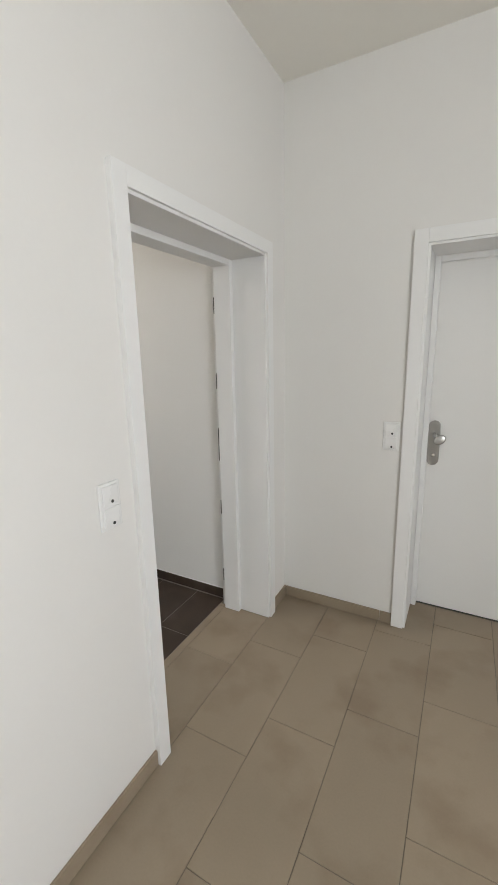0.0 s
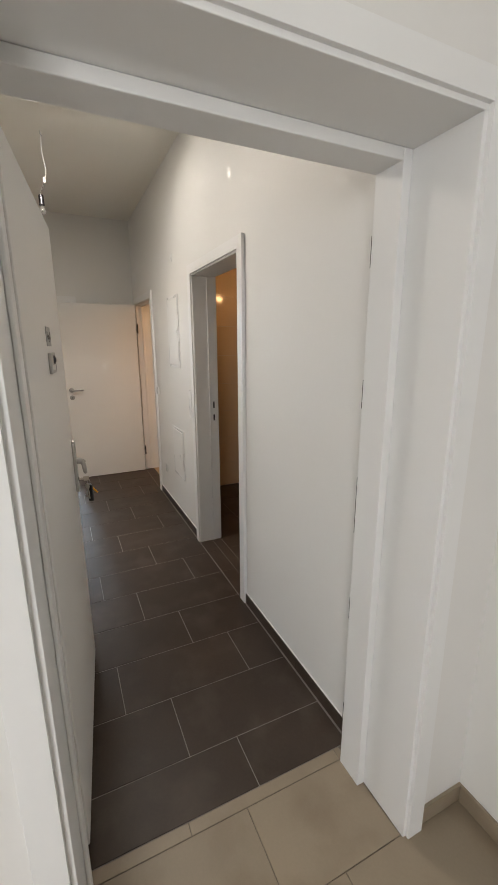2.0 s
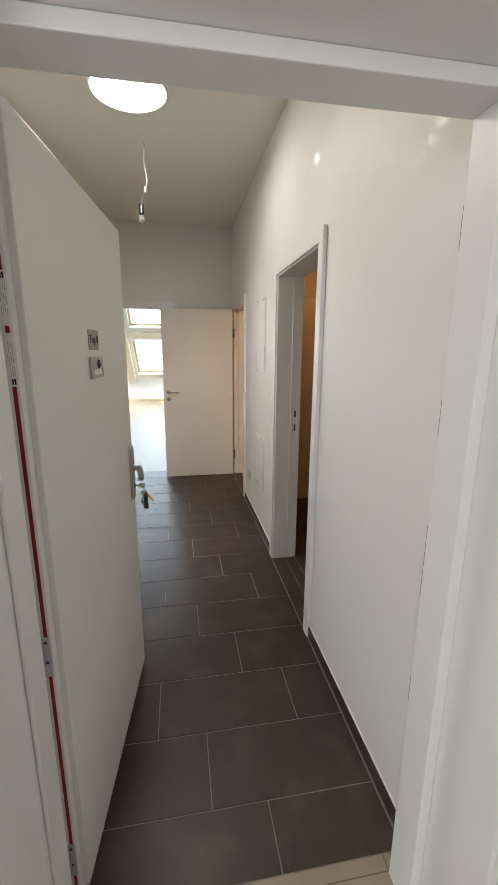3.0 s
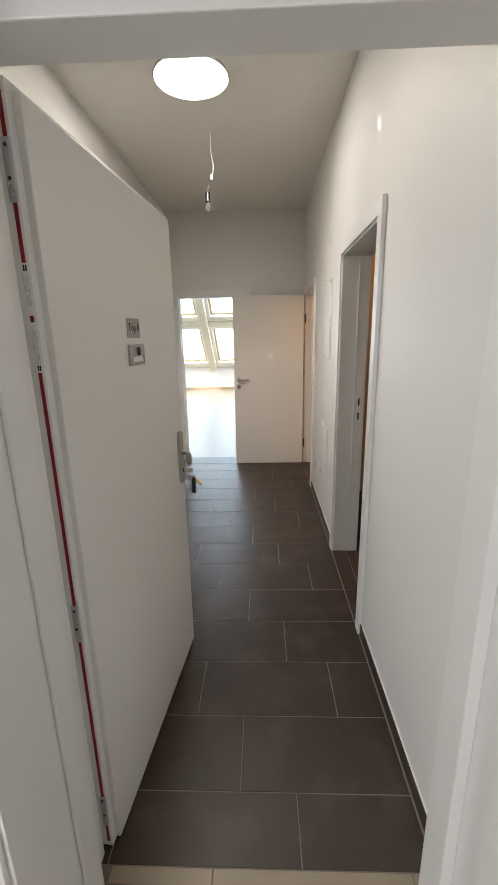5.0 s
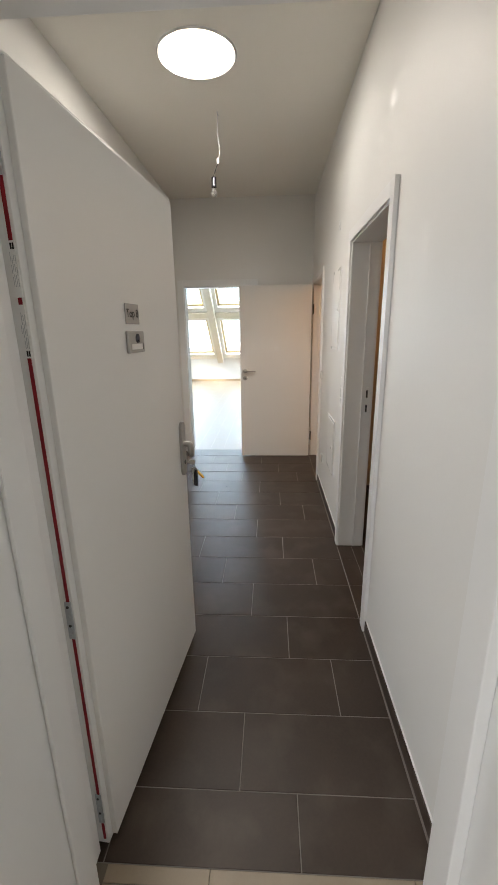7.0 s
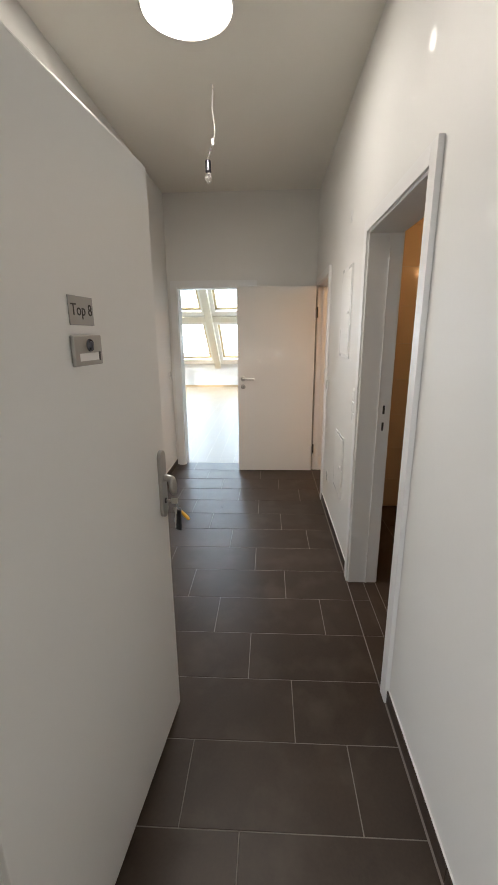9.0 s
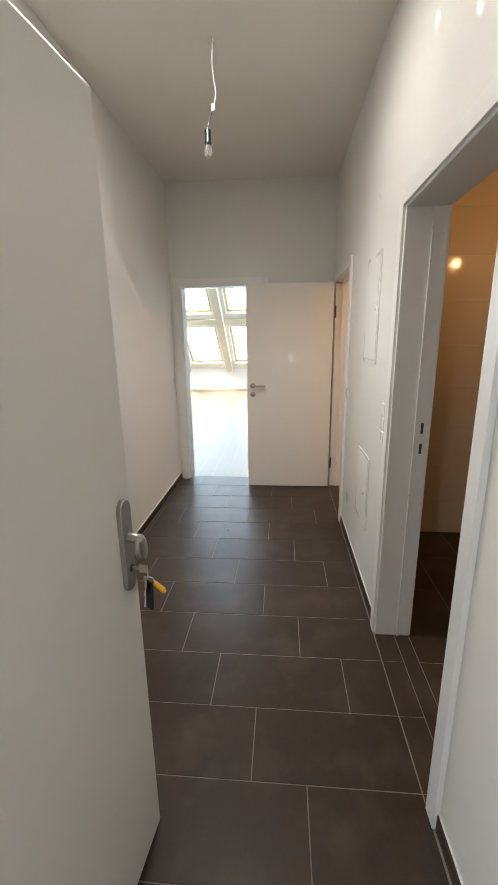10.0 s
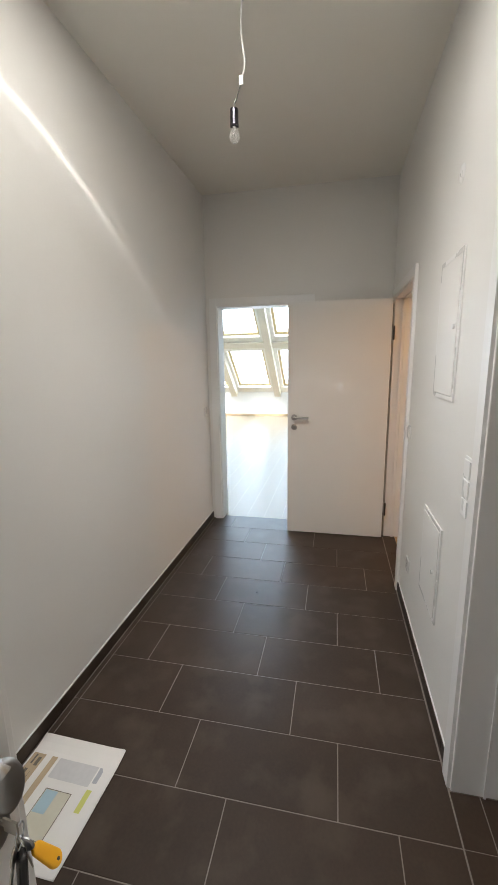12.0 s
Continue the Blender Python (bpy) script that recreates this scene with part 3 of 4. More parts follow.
HANG = (KX0 + 0.004, -0.054, KZ - 0.028)


def hang(ax, ay, az, dx=0.0, dy=0.0):
    return Matrix.Translation((HANG[0] + dx, HANG[1] + dy, HANG[2])) @ Euler((radians(ax), radians(ay), radians(az))).to_matrix().to_4x4()


part("key", loose_key(BRASS, hang(8, 22, 30, -0.004, 0.004)), BRASS, keys)
part("key", loose_key(BRASS, hang(-10, -8, 70, 0.003, 0.006), 0.05), BRASS, keys)
part("key", loose_key(ZINC, hang(-4, -16, 100, 0.006, -0.004), 0.04), ZINC, keys)
bm = bmesh.new()
box(bm, -0.013, 0.013, -0.0055, 0.0055, -0.082, -0.006, 0.005, 3)
bm.transform(hang(6, 6, 60, -0.003, -0.004))
part("black_fob", bm, BLACK, keys, "black plastic key fob")


def key_cap(r_top, r_low, z_top, z_low, thick):
    """A flat cap with round ends, tapered towards the top."""
    bm = bmesh.new()
    line = [(r_top * math.cos(a), z_top + r_top * math.sin(a)) for a in [math.pi * i / 9 for i in range(10)]]
    line += [(r_low * math.cos(a), z_low + r_low * math.sin(a)) for a in [math.pi + math.pi * i / 9 for i in range(10)]]
    f = bm.faces.new([bm.verts.new((x, -thick / 2, z)) for x, z in line])
    ext = bmesh.ops.extrude_face_region(bm, geom=[f])
    bmesh.ops.translate(bm, vec=(0, thick, 0), verts=[v for v in ext["geom"] if isinstance(v, bmesh.types.BMVert)])
    rim = [e for e in bm.edges if abs(e.verts[0].co.y - e.verts[1].co.y) < 1e-6]
    bmesh.ops.bevel(bm, geom=rim, offset=thick * 0.33, segments=3, affect="EDGES", profile=0.5)
    bmesh.ops.recalc_face_normals(bm, faces=bm.faces)
    return bm


CAP_M = hang(-38, -8, 20, 0.003, 0.004)
bm = key_cap(0.0085, 0.0108, -0.030, -0.060, 0.0075)
bm.transform(CAP_M)
yellow_cap = part("yellow_cap", bm, YELLOW, keys, "orange yellow plastic key cap", smooth=True)
bm = cyl(bmesh.new(), (0, -0.0041, -0.0635), (0, 0.0041, -0.0635), 0.0022, seg=12)
bm.transform(CAP_M)
part("hole", bm, DARK_METAL, yellow_cap)

# strike plates in the entrance frame, on the frame's own axes
for z0, z1 in ((1.790, 1.874), (1.383, 1.470), (0.963, 1.158), (0.632, 0.718), (0.190, 0.268)):
    part("strike_plate", boxes((E_Y1 - E_Y0 - 0.0243, E_Y1 - E_Y0 - 0.0005, 0.2823, 0.2894, z0, z1)), DARK_METAL, fr_entry, "dark lock strike plate")

# neighbour's door furniture
plate = part("lock_plate", round_plate(D_X0 + 0.028, D_X0 + 0.092, 0.915, 1.178, Y_D + 0.2915, Y_D + 0.279), STEEL, door2, "long brushed steel security plate")
part("knob_neck", tube([(D_X0 + 0.062, Y_D + 0.280, 1.098), (D_X0 + 0.064, Y_D + 0.256, 1.098), (D_X0 + 0.070, Y_D + 0.236, 1.094), (D_X0 + 0.076, Y_D + 0.228, 1.088)], 0.0125, 16), STEEL, plate, smooth=True)
bm = paddle(0, 0, 0)
bm.transform(Matrix.Translation((D_X0 + 0.092, Y_D + 0.226, 1.078)) @ Matrix.Rotation(math.radians(55), 4, "Y"))
part("knob", bm, STEEL, plate, smooth=True)
part("lock_cylinder", lathe([(0.0, 0.005), (0.009, 0.005), (0.0135, 0.0)], Matrix.Translation((D_X0 + 0.060, Y_D + 0.279, 0.975)) @ Matrix.Rotation(math.pi / 2, 4, "X")), STEEL, plate, smooth=True)
# shade under the leaf, put in as a solid dark strip
part("threshold_gap", boxes((D_X0 + 0.002, D_X1 - 0.002, Y_D + 0.294, Y_D + 0.343, 0.001, 0.0075)), DARK_METAL, door2)

# side room door furniture: lever, rosettes, hinges
for z, nm in ((1.077, "lever_rosette"), (0.991, "lock_rosette")):
    part(nm, lathe([(0.0, 0.008), (0.020, 0.008), (0.0255, 0.006), (0.027, 0.0)], Matrix.Translation((-5.2368, 1.735, z)) @ Matrix.Rotation(math.pi / 2, 4, "Y")), STEEL, door3, smooth=True)
part("lever", tube([(-5.230, 1.735, 1.077), (-5.196, 1.735, 1.077), (-5.188, 1.745, 1.077), (-5.186, 1.775, 1.077), (-5.186, 1.862, 1.076)], 0.0098, 14), STEEL, door3, "brushed steel lever handle", smooth=True)
part("key_slot", boxes((-5.2292, -5.2284, 1.733, 1.737, 0.982, 0.998)), DARK_METAL, door3)
for z in (0.22, 1.72):
    part("hinge", cyl(bmesh.new(), (-5.228, 2.5325, z), (-5.228, 2.5325, z + 0.11), 0.0075, seg=16), DARK_METAL, door3, smooth=False)
# dark strip between leaf and jamb, standing in for the gap's shade
part("hinge_gap_seal", boxes((-5.270, -5.2585, 2.5195, 2.5235, 0.01, 2.04)), DARK_METAL, door3)
# bathroom frame strike plate
stp = part("strike_plate", boxes((0.0005, 0.0022, 0.125, 0.143, 0.990, 1.175)), LACQUER, fr_bath, "white latch strike plate")
part("latch_hole", boxes((0.0023, 0.0028, 0.128, 0.140, 1.105, 1.155)), DARK_METAL, stp)
part("bolt_hole", boxes((0.0023, 0.0028, 0.128, 0.140, 1.008, 1.056)), DARK_METAL, stp)
part("seal_strip", boxes((0.0005, 0.006, 0.100, 0.108, 0.0, B_Z - 0.001)), PLASTIC, fr_bath)


# ---- baseboards ----
def baseboard(name, along, face, a, b, h, t, material, label, sign, joint=0.6):
    """Cut tiles along a wall. along: 'x' or 'y'; face: the wall's plane; sign: the side on which they stand."""
    base = thing(name, Matrix.Identity(4), label, "baseboard", kind="structure")
    p = a
    while p < b - 0.005:
        q = min(p + joint, b)
        f0, f1 = sorted((face + sign * 0.0005, face + sign * t))
        part("baseboard_tile", boxes((p + 0.001, q - 0.001, f0, f1, 0.003, h) if along == "x" else (f0, f1, p + 0.001, q - 0.001, 0.003, h), bev=0.0012), material, base)
        p = q
    return base


DB = "anthracite tile baseboard along the corridor wall"
baseboard("baseboard_right", "x", Y_R, B_X1 + 0.076, X_C, 0.066, 0.011, DARK_TILE, DB, -1)
baseboard("baseboard_middle", "x", Y_R, R_X1 + 0.073, B_X0 - 0.076, 0.066, 0.011, DARK_TILE, DB, -1)
baseboard("baseboard_left", "x", Y_L, X_E, X_C, 0.066, 0.011, DARK_TILE, DB, 1)
baseboard("baseboard_end", "y", X_E, L_Y1 + 0.081, Y_R - 0.012, 0.066, 0.011, DARK_TILE, DB, 1)
SB = "sand coloured tile baseboard along the stair hall wall"
baseboard("baseboard_hall_west", "y", X_S, HY0, E_Y0 - 0.073, 0.070, 0.011, BEIGE_TILE, SB, 1)
baseboard("baseboard_hall_corner", "y", X_S, E_Y1 + 0.073, Y_D, 0.070, 0.011, BEIGE_TILE, SB, 1)
baseboard("baseboard_hall_north", "x", Y_D, X_S + 0.012, D_X0 - 0.076, 0.070, 0.011, BEIGE_TILE, SB, -1)
structure("sealant_joint", boxes((B_X1 + 0.076, X_C, Y_R - 0.0065, Y_R - 0.0004, 0.0664, 0.0695), (R_X1 + 0.073, B_X0 - 0.076, Y_R - 0.0065, Y_R - 0.0004, 0.0664, 0.0695), (X_E, X_C, Y_L + 0.0004, Y_L + 0.0065, 0.0664, 0.0695)), PLASTIC, "thin white sealant line over the baseboards", "trim")

# ---- corridor fixtures ----
tube_lamp = thing("daylight_tube", Matrix.Translation((TUBE[0], TUBE[1], CEIL)), "round bright daylight tube diffuser in the ceiling", "skylight")
part("trim_ring", lathe([(0.2045, 0.002), (0.2085, -0.009), (0.211, -0.011), (0.217, -0.006), (0.2185, -0.0005), (0.206, 0.002), (0.2045, 0.002)], seg=64), PLASTIC, tube_lamp, smooth=True)
part("diffuser", lathe([(0.1935, -0.003), (0.16, -0.007), (0.08, -0.010), (0.0, -0.011)], seg=48), DIFFUSER, tube_lamp, "glowing white diffuser", smooth=True)

bulb = thing("pendant_bulb", Matrix.Translation((-3.595, 1.671, CEIL)), "bare clear bulb hanging on its white cable, unlit", "pendant lamp")
part("ceiling_hook", tube([(0, 0, 0.0), (0, 0, -0.018), (0.006, 0.004, -0.026), (0.002, 0.010, -0.030)], 0.002, 8), ZINC, bulb, smooth=True)
part("cable", tube([(0.002, 0.006, -0.006), (0.003, 0.002, -0.05), (0.0, -0.002, -0.12), (0.0, 0.004, -0.18), (0.0, 0.012, -0.235), (0.0, 0.006, -0.275), (0.0, -0.004, -0.292)], 0.0036, 8), PLASTIC, bulb, "white twin cable", smooth=True)
part("terminal", boxes((-0.007, 0.007, -0.012, 0.004, -0.318, -0.284), bev=0.002), PLASTIC, bulb, "white terminal block")
part("wire", tube([(0.002, -0.006, -0.315), (0.004, -0.014, -0.335), (0.0, -0.026, -0.365), (0.0, -0.036, -0.385), (0, -0.037, -0.40)], 0.0022, 8), DARK_METAL, bulb, smooth=True)
part("wire", tube([(-0.003, -0.004, -0.315), (-0.004, -0.018, -0.34), (0.0, -0.030, -0.368), (0.0, -0.037, -0.39), (0, -0.037, -0.40)], 0.0022, 8), STEEL, bulb, smooth=True)
part("socket", lathe([(0.0, 0.0), (0.010, -0.001), (0.0165, -0.004), (0.0175, -0.010), (0.0175, -0.060), (0.0185, -0.062), (0.0185, -0.070), (0.0150, -0.072), (0.0, -0.072)], Matrix.Translation((0, -0.037, -0.396))), DARK_CHROME, bulb, "dark metal bulb socket", smooth=True)
CLEAR = bpy.data.materials.new("bulb_glass")
CLEAR.use_nodes = True
cb = CLEAR.node_tree.nodes["Principled BSDF"]
cb.inputs["Transmission Weight"].default_value, cb.inputs["Roughness"].default_value, cb.inputs["IOR"].default_value = 0.88, 0.02, 1.12
cb.inputs["Base Color"].default_value, cb.inputs["Coat Weight"].default_value = (0.95, 0.95, 0.95, 1), 1.0
BULB_PROFILE = [(0.0125, 0.0), (0.0135, -0.008), (0.0185, -0.020), (0.0225, -0.032), (0.0225, -0.042), (0.018, -0.053), (0.009, -0.0595), (0.0, -0.061)]
part("glass", lathe(BULB_PROFILE, Matrix.Translation((0, -0.037, -0.466))), CLEAR, bulb, "clear glass bulb", smooth=True)
part("filament", tube([(-0.004, -0.037, -0.468), (-0.007, -0.037, -0.498), (0.0, -0.034, -0.505), (0.007, -0.037, -0.498), (0.004, -0.037, -0.468)], 0.0008, 6), STEEL, bulb)
for nm, p in (("bathroom_bulb", (-3.42, 3.53, 2.14)),):
    bb = thing(nm, Matrix.Translation(p), "lit bare bulb hanging in the bathroom", "pendant lamp")
    part("cable", tube([(0, 0, 0.075), (0.004, 0, 0.3), (0, 0, 0.61)], 0.0035, 8), PLASTIC, bb)
    part("socket", cyl(bmesh.new(), (0, 0, 0.04), (0, 0, 0.08), 0.018), BLACK, bb)
    GLOW = mat("glowing_bulb", (0.9, 0.8, 0.6), 0.3, emit=(1.0, 0.62, 0.28, 60.0))
    gl = part("glass", lathe(BULB_PROFILE, Matrix.Translation((0, 0, 0.034))), GLOW, bb, "glowing bulb", smooth=True)
    gl.visible_shadow = False


def wall_panel(name, x0, x1, z0, z1, label, proud=0.008, knob=None, hinge_side=1):
    p = thing(name, Matrix.Translation((x0, Y_R, z0)), label, "access panel")
    w, h = x1 - x0, z1 - z0
    fr = boxes((0, 0.018, -proud, -0.0004, 0, h), (w - 0.018, w, -proud, -0.0004, 0, h), (0.018, w - 0.018, -proud, -0.0004, 0, 0.018), (0.018, w - 0.018, -proud, -0.0004, h - 0.018, h), bev=0.0012)
    part("frame", fr, PLASTIC, p)
    d = part("panel_door", boxes((0.0205, w - 0.0205, -proud - 0.002, -0.0006, 0.0205, h - 0.0205), bev=0.0015), LEAF_WHITE, p)
    if knob:
        part("lock", cyl(bmesh.new(), (knob[0] - x0, -proud - 0.002, knob[1] - z0), (knob[0] - x0, -proud - 0.009, knob[1] - z0), 0.011, 0.009, 20), PLASTIC, d)
    return p


wall_panel("distribution_board", -3.775, -3.440, 1.396, 1.978, "white flush distribution board door in the corridor wall", knob=(-3.49, 1.69))
wall_panel("meter_panel", -3.775, -3.442, 0.398, 0.850, "white flush lower access panel in the corridor wall", knob=(-3.523, 0.615))


def plate_unit(w, h, t, parent, off, rocker=True, dots=False, socket=False):
    x, z = off
    fr = part("frame", boxes((x - w / 2, x + w / 2, -t, -0.0004, z - h / 2, z + h / 2), bev=0.003), PLASTIC, parent)
    if socket:
        part("socket_well", lathe([(0.0, -0.012), (0.0185, -0.012), (0.0195, 0.0), (0.021, 0.0012), (0.0225, 0.0)], Matrix.Translation((x, -t, z)) @ Matrix.Rotation(math.pi / 2, 4, "X")), PLASTIC, fr, smooth=True)
        for s in (-1, 1):
            part("pin_hole", cyl(bmesh.new(), (x + s * 0.0095, -t - 0.0002, z), (x + s * 0.0095, -t - 0.0012, z), 0.0026, seg=10), DARK_METAL, fr)
    elif rocker:
        part("rocker", boxes((x - w * 0.36, x + w * 0.36, -t - 0.004, -t + 0.0004, z - h * 0.38, z + h * 0.38), bev=0.002), PLASTIC, fr)
    if dots:
        part("indicator", cyl(bmesh.new(), (x + 0.008, -t - 0.0042, z - h * 0.20), (x + 0.008, -t - 0.0052, z - h * 0.20), 0.0042, seg=14), DARK_METAL, fr)
    return fr


tri = thing("switch_column", Matrix.Translation((-3.182, Y_R, 1.120)), "three white switches stacked beside the bathroom doorway", "light switch")
part("cover_plate", boxes((-0.041, 0.041, -0.006, -0.0004, -0.112, 0.112), bev=0.003), PLASTIC, tri)
for dz in (-0.071, 0.0, 0.071):
    part("rocker", boxes((-0.031, 0.031, -0.0115, -0.0055, dz - 0.031, dz + 0.031), bev=0.0025), PLASTIC, tri)
soc = thing("wall_socket", Matrix.Translation((-4.12, Y_R, 0.337)), "white wall socket low on the corridor wall", "socket")
plate_unit(0.08, 0.08, 0.009, soc, (0, 0), socket=True)
sw = thing("light_switch", Matrix.Translation((-4.338, Y_R, 1.12)), "single white light switch by the side room door", "light switch")
plate_unit(0.08, 0.08, 0.009, sw, (0, 0))
sw = thing("light_switch", Matrix.Translation((-5.325, Y_L, 1.11)) @ Matrix.Rotation(math.pi, 4, "Z"), "single white light switch by the living room door", "light switch")
plate_unit(0.08, 0.08, 0.009, sw, (0, 0))
cap = thing("cable_cap", Matrix.Translation((-3.585, Y_R, 2.272)), "small round white cable cap high on the wall", "cable cap")
part("cover", lathe([(0.0, 0.006), (0.03, 0.005), (0.036, 0.0)], Matrix.Rotation(math.pi / 2, 4, "X")), PLASTIC, cap, smooth=True)

# stair hall switches
SW_L = "white double switch plate with dark indicator dots"
sw = thing("switch_plate", Matrix.Translation((X_S, 1.365, 1.121)) @ QUARTER, SW_L, "light switch", "hall switches")
part("cover_plate", boxes((-0.0425, 0.0425, -0.008, -0.0004, -0.076, 0.076), bev=0.003), PLASTIC, sw)
for dz in (0.036, -0.036):
    r = part("rocker", boxes((-0.031, 0.031, -0.013, -0.0075, dz - 0.031, dz + 0.031), bev=0.0025), PLASTIC, sw)
    part("indicator", cyl(bmesh.new(), (0.004, -0.0131, dz - 0.021), (0.004, -0.0139, dz - 0.021), 0.0055, seg=14), DARK_METAL, r)
copy_thing(sw, Matrix.Translation((-0.177, Y_D, 1.127)))

# brochure on the floor
paper = thing("brochure", Matrix.Translation((-2.725, 1.088, 0.001)) @ Matrix.Rotation(math.radians(-1.5), 4, "Z"), "printed white brochure lying on the dark tiles", "brochure")


def sheet(w, d, z, curl):
    bm = bmesh.new()
    nx, ny = 14, 14
    grid = []
    for i in range(nx + 1):
        row = []
        for j in range(ny + 1):
            u, v = i / nx - 0.5, j / ny - 0.5
            lift = curl * max(0.0, -u - 0.30) ** 2 * 12 + curl * max(0.0, v - 0.34) ** 2 * 6
            row.append((u * w, v * d, z + lift))
        grid.append(row)
    top = [[bm.verts.new(p) for p in r] for r in grid]
    low = [[bm.verts.new((p[0], p[1], p[2] - 0.0006)) for p in r] for r in grid]
    for i in range(nx):
        for j in range(ny):
            bm.faces.new((top[i][j], top[i + 1][j], top[i + 1][j + 1], top[i][j + 1]))
            bm.faces.new((low[i][j + 1], low[i + 1][j + 1], low[i + 1][j], low[i][j]))
    for i in range(nx):
        bm.faces.new((low[i][0], low[i + 1][0], top[i + 1][0], top[i][0]))
        bm.faces.new((top[i][ny], top[i + 1][ny], low[i + 1][ny], low[i][ny]))
    for j in range(ny):
        bm.faces.new((top[0][j], top[0][j + 1], low[0][j + 1], low[0][j]))
        bm.faces.new((low[nx][j], low[nx][j + 1], top[nx][j + 1], top[nx][j]))
    bmesh.ops.recalc_face_normals(bm, faces=bm.faces)
    return bm


part("back_sheet", sheet(0.430, 0.378, 0.0008, 0.02), PAPER, paper)
front = part("front_sheet", sheet(0.426, 0.374, 0.0026, 0.028), PAPER, paper)
INKS = {"tan": mat("tan_print", (0.50, 0.40, 0.27), 0.6), "grey": mat("grey_print", (0.60, 0.60, 0.61), 0.6, vary=0.06, scale=40), "slate": mat("slate_print", (0.44, 0.46, 0.50), 0.6, vary=0.12, scale=60), "dark": mat("dark_print", (0.18, 0.16, 0.13), 0.6), "blue": mat("blue_print", (0.42, 0.58, 0.66), 0.6), "cream": mat("cream_print", (0.62, 0.60, 0.50), 0.6), "green": mat("green_print", (0.60, 0.62, 0.18), 0.6)}


def ink(name, x0, x1, y0, y1, colour, layer=1):
    part(name, boxes((x0, x1, y0, y1, 0.0020 + 0.0008 * layer, 0.0023 + 0.0008 * layer)), INKS[colour], front)


ink("title_band", -0.140, 0.195, -0.180, -0.125, "tan")
ink("stripe", -0.150, 0.200, -0.095, -0.070, "tan")
ink("photo", -0.186, -0.058, -0.058, 0.118, "grey")
ink("photo", -0.180, -0.075, 0.124, 0.158, "slate")
ink("plan", -0.020, 0.135, -0.030, 0.075, "cream")
ink("plan_room", -0.018, 0.060, -0.028, 0.022, "blue", 2)
ink("wall_line", -0.022, 0.137, 0.0745, 0.077, "dark", 2)
ink("wall_line", -0.022, 0.137, -0.0325, -0.030, "dark", 2)
ink("wall_line", -0.0225, -0.020, -0.030, 0.075, "dark", 2)
ink("wall_line", 0.135, 0.1375, -0.030, 0.075, "dark", 2)
ink("badge", -0.050, 0.030, 0.122, 0.148, "green")
rng = random.Random(9)
for k in range(5):
    ink("print_bar", -0.130 + 0.06 * k, -0.090 + 0.06 * k, -0.170 + rng.uniform(0, 0.01), -0.162 + rng.uniform(0, 0.01), "dark", 2)
    ink("print_bar", -0.120 + 0.06 * k, -0.085 + 0.06 * k, -0.150 + rng.uniform(0, 0.01), -0.143 + rng.uniform(0, 0.01), "dark", 2)

crumb = lathe([(0.0, 0.0045), (0.004, 0.004), (0.0065, 0.0015), (0.006, 0.0)], Matrix.Translation((-4.183, 1.591, 0.0)), 9)
for v in crumb.verts:
    v.co.x += noise.noise(v.co * 300) * 0.0015
tagged(part("plaster_crumb", crumb, DARK_METAL), "small dark crumb lying on the floor tiles", "crumb")

# stair hall window, behind the walk
win = thing("window_20", Matrix.Translation((HX1, -1.2, 0.85)), "white framed stair hall window", "window", kind="structure")
part("window_frame", boxes((0.08, 0.14, 0, 0.06, 0, 1.8), (0.08, 0.14, 1.54, 1.6, 0, 1.8), (0.08, 0.14, 0.06, 1.54, 0, 0.06), (0.08, 0.14, 0.06, 1.54, 1.74, 1.8)), LACQUER, win)
p = part("pane", boxes((0.105, 0.111, 0.06, 1.54, 0.06, 1.74)), GLASS, win)
p.visible_shadow = False

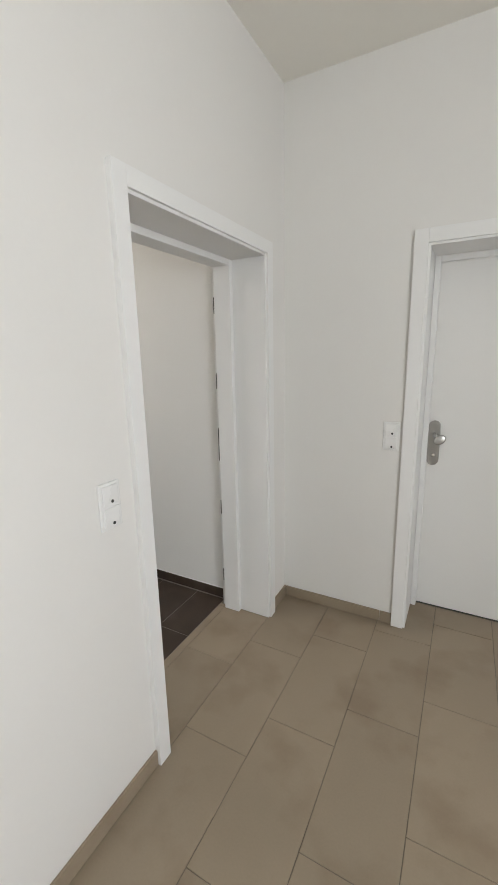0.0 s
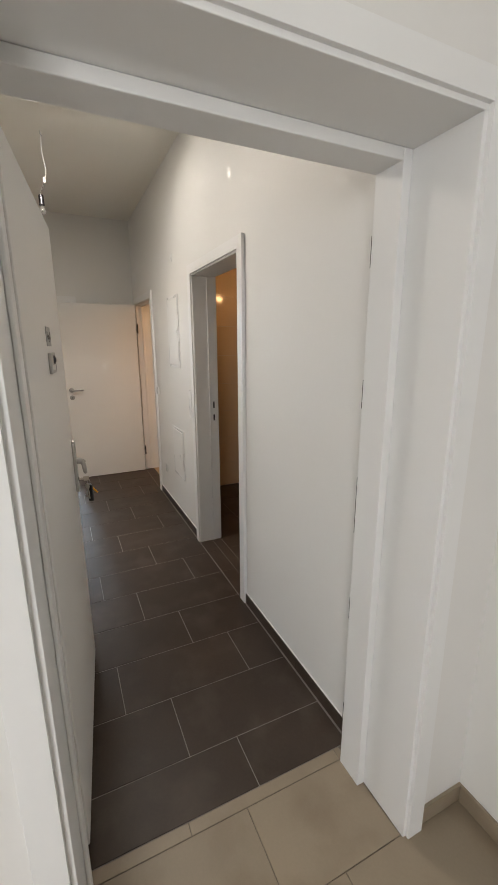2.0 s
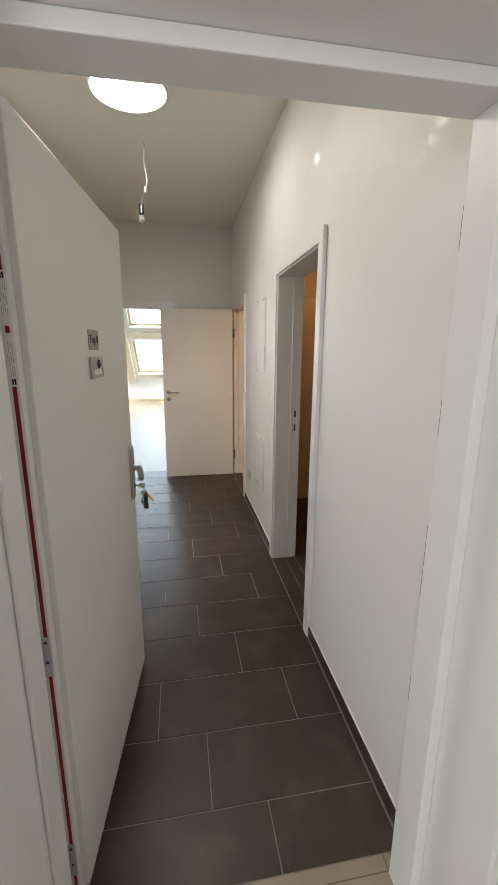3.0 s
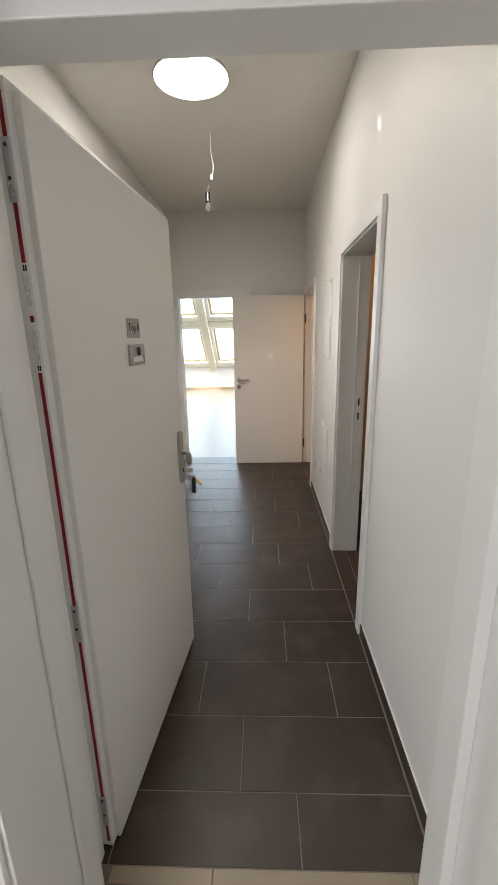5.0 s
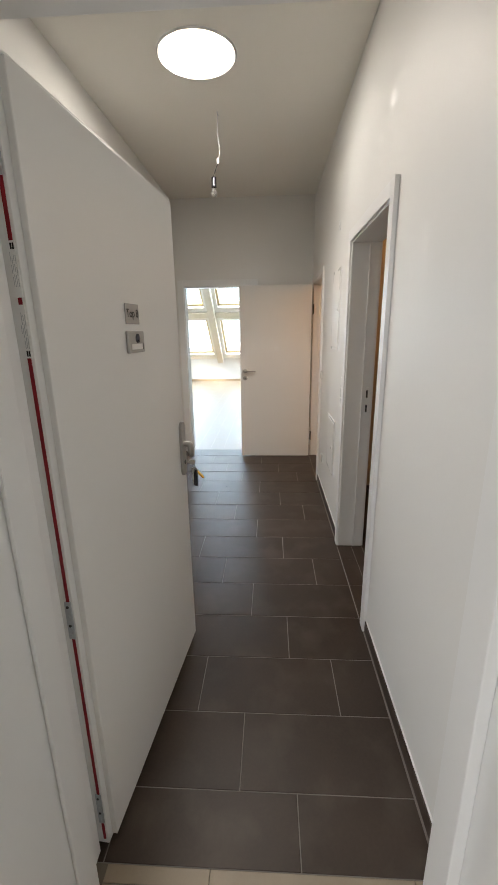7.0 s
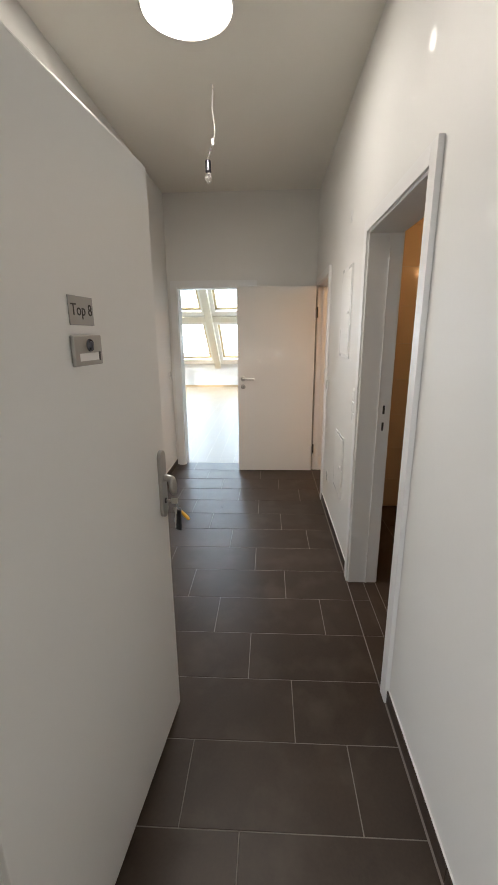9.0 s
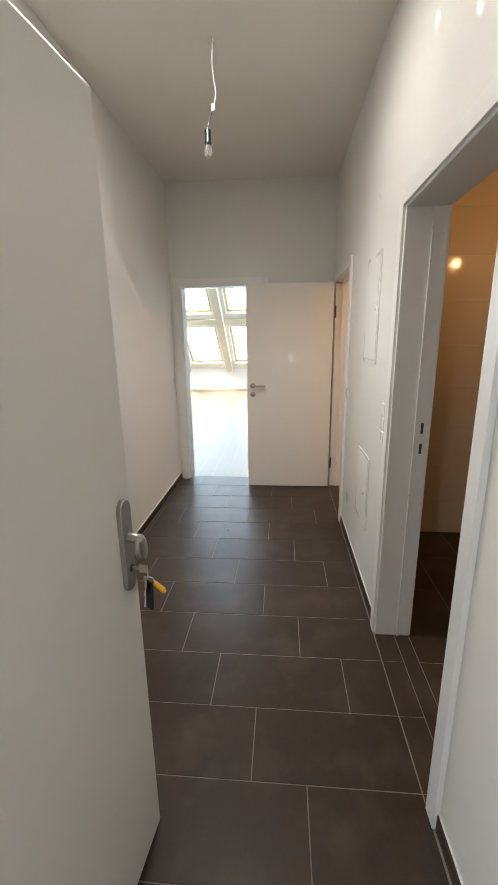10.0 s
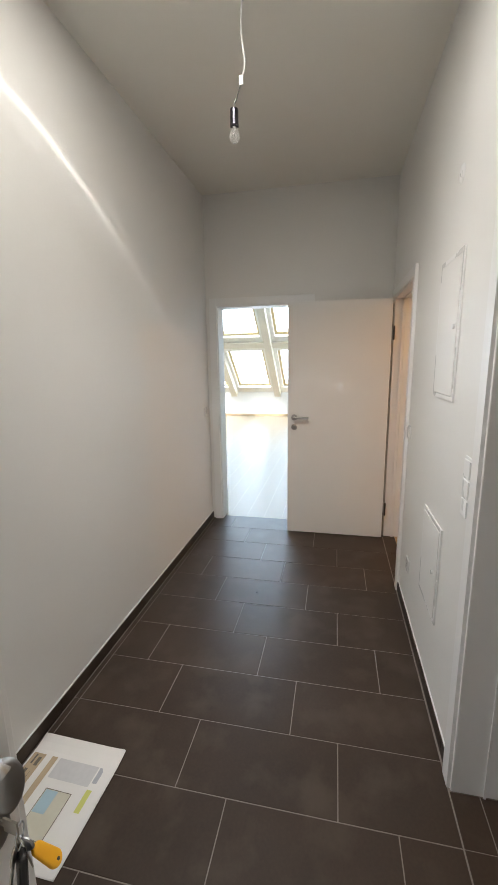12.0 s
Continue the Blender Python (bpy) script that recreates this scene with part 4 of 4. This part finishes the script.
# ---- floor tiles ----
xs = [-1.1335] + [-1.348 - 0.30 * k for k in range(14)] + [X_E - 0.08]
for k, (a, b) in enumerate(zip(xs, xs[1:])):
    for y0, y1 in joints(2.13 - 0.2 * k, 0.6, 0.925, 2.530):
        lay(fl_corr, b, a, y0, y1, DARK_TILE, gap=0.004)
    lay(fl_corr, b, a, 0.897, 0.925, DARK_TILE)
    for o0, o1 in ((B_X0, B_X1), (R_X0, R_X1)):
        if min(a, o1) - max(b, o0) > 0.02:
            lay(fl_corr, max(b, o0), min(a, o1), 2.532, 2.635, DARK_TILE)
cols = [-1.133, -1.088] + [-0.798 + 0.3 * k for k in range(11)] + [HX1]
for k, (a, b) in enumerate(zip(cols, cols[1:])):
    lo, hi = (E_Y0, E_Y1) if b < X_S - 0.1 else (HY0, Y_D + (0.29 if b > D_X0 and a < D_X1 else 0))
    for y0, y1 in joints(1.658 + 0.2 * (k - 2), 0.6, lo, hi):
        if b > X_S - 0.1 and a < X_S - 0.05:
            y0, y1 = max(y0, E_Y0), min(y1, E_Y1)
        if y1 > y0 + 0.01:
            lay(fl_hall, a, b, y0, y1, BEIGE_TILE, gap=0.0025)
# bathroom floor and wall tiles
for k in range(0, 9):
    y0 = 2.635 if k == 0 else 2.71 + 0.30 * (k - 1)
    y1 = min(2.71 + 0.30 * k, BY1)
    for x0, x1 in joints(-2.45 + 0.2 * k, 0.6, -4.248, BX1):
        if k or (x0 > B_X0 - 0.7 and x1 < B_X1 + 0.7):
            lay(fl_bath, max(x0, B_X0) if k == 0 else x0, min(x1, B_X1) if k == 0 else x1, y0, y1, DARK_TILE, gap=0.004)
bt = structure("wall_bathroom_tiled", boxes((-4.26, -4.2525, BY0, BY1, 0, 2.75)), WHITE_GROUT, "glossy pale wall tiles in the bathroom", "wall")
stand = Matrix.Translation((-4.2475, 0, 0)) @ Matrix.Rotation(math.pi / 2, 4, "Y")
for k in range(10):
    z0, z1 = max(-0.03 + 0.30 * k, 0.004), min(0.27 + 0.30 * k, 2.75)
    for y0, y1 in joints(3.05, 0.6, BY0, BY1):
        lay(bt, -z1, -z0, y0, y1, WALL_TILE, gap=0.002, thick=0.006, m=stand)
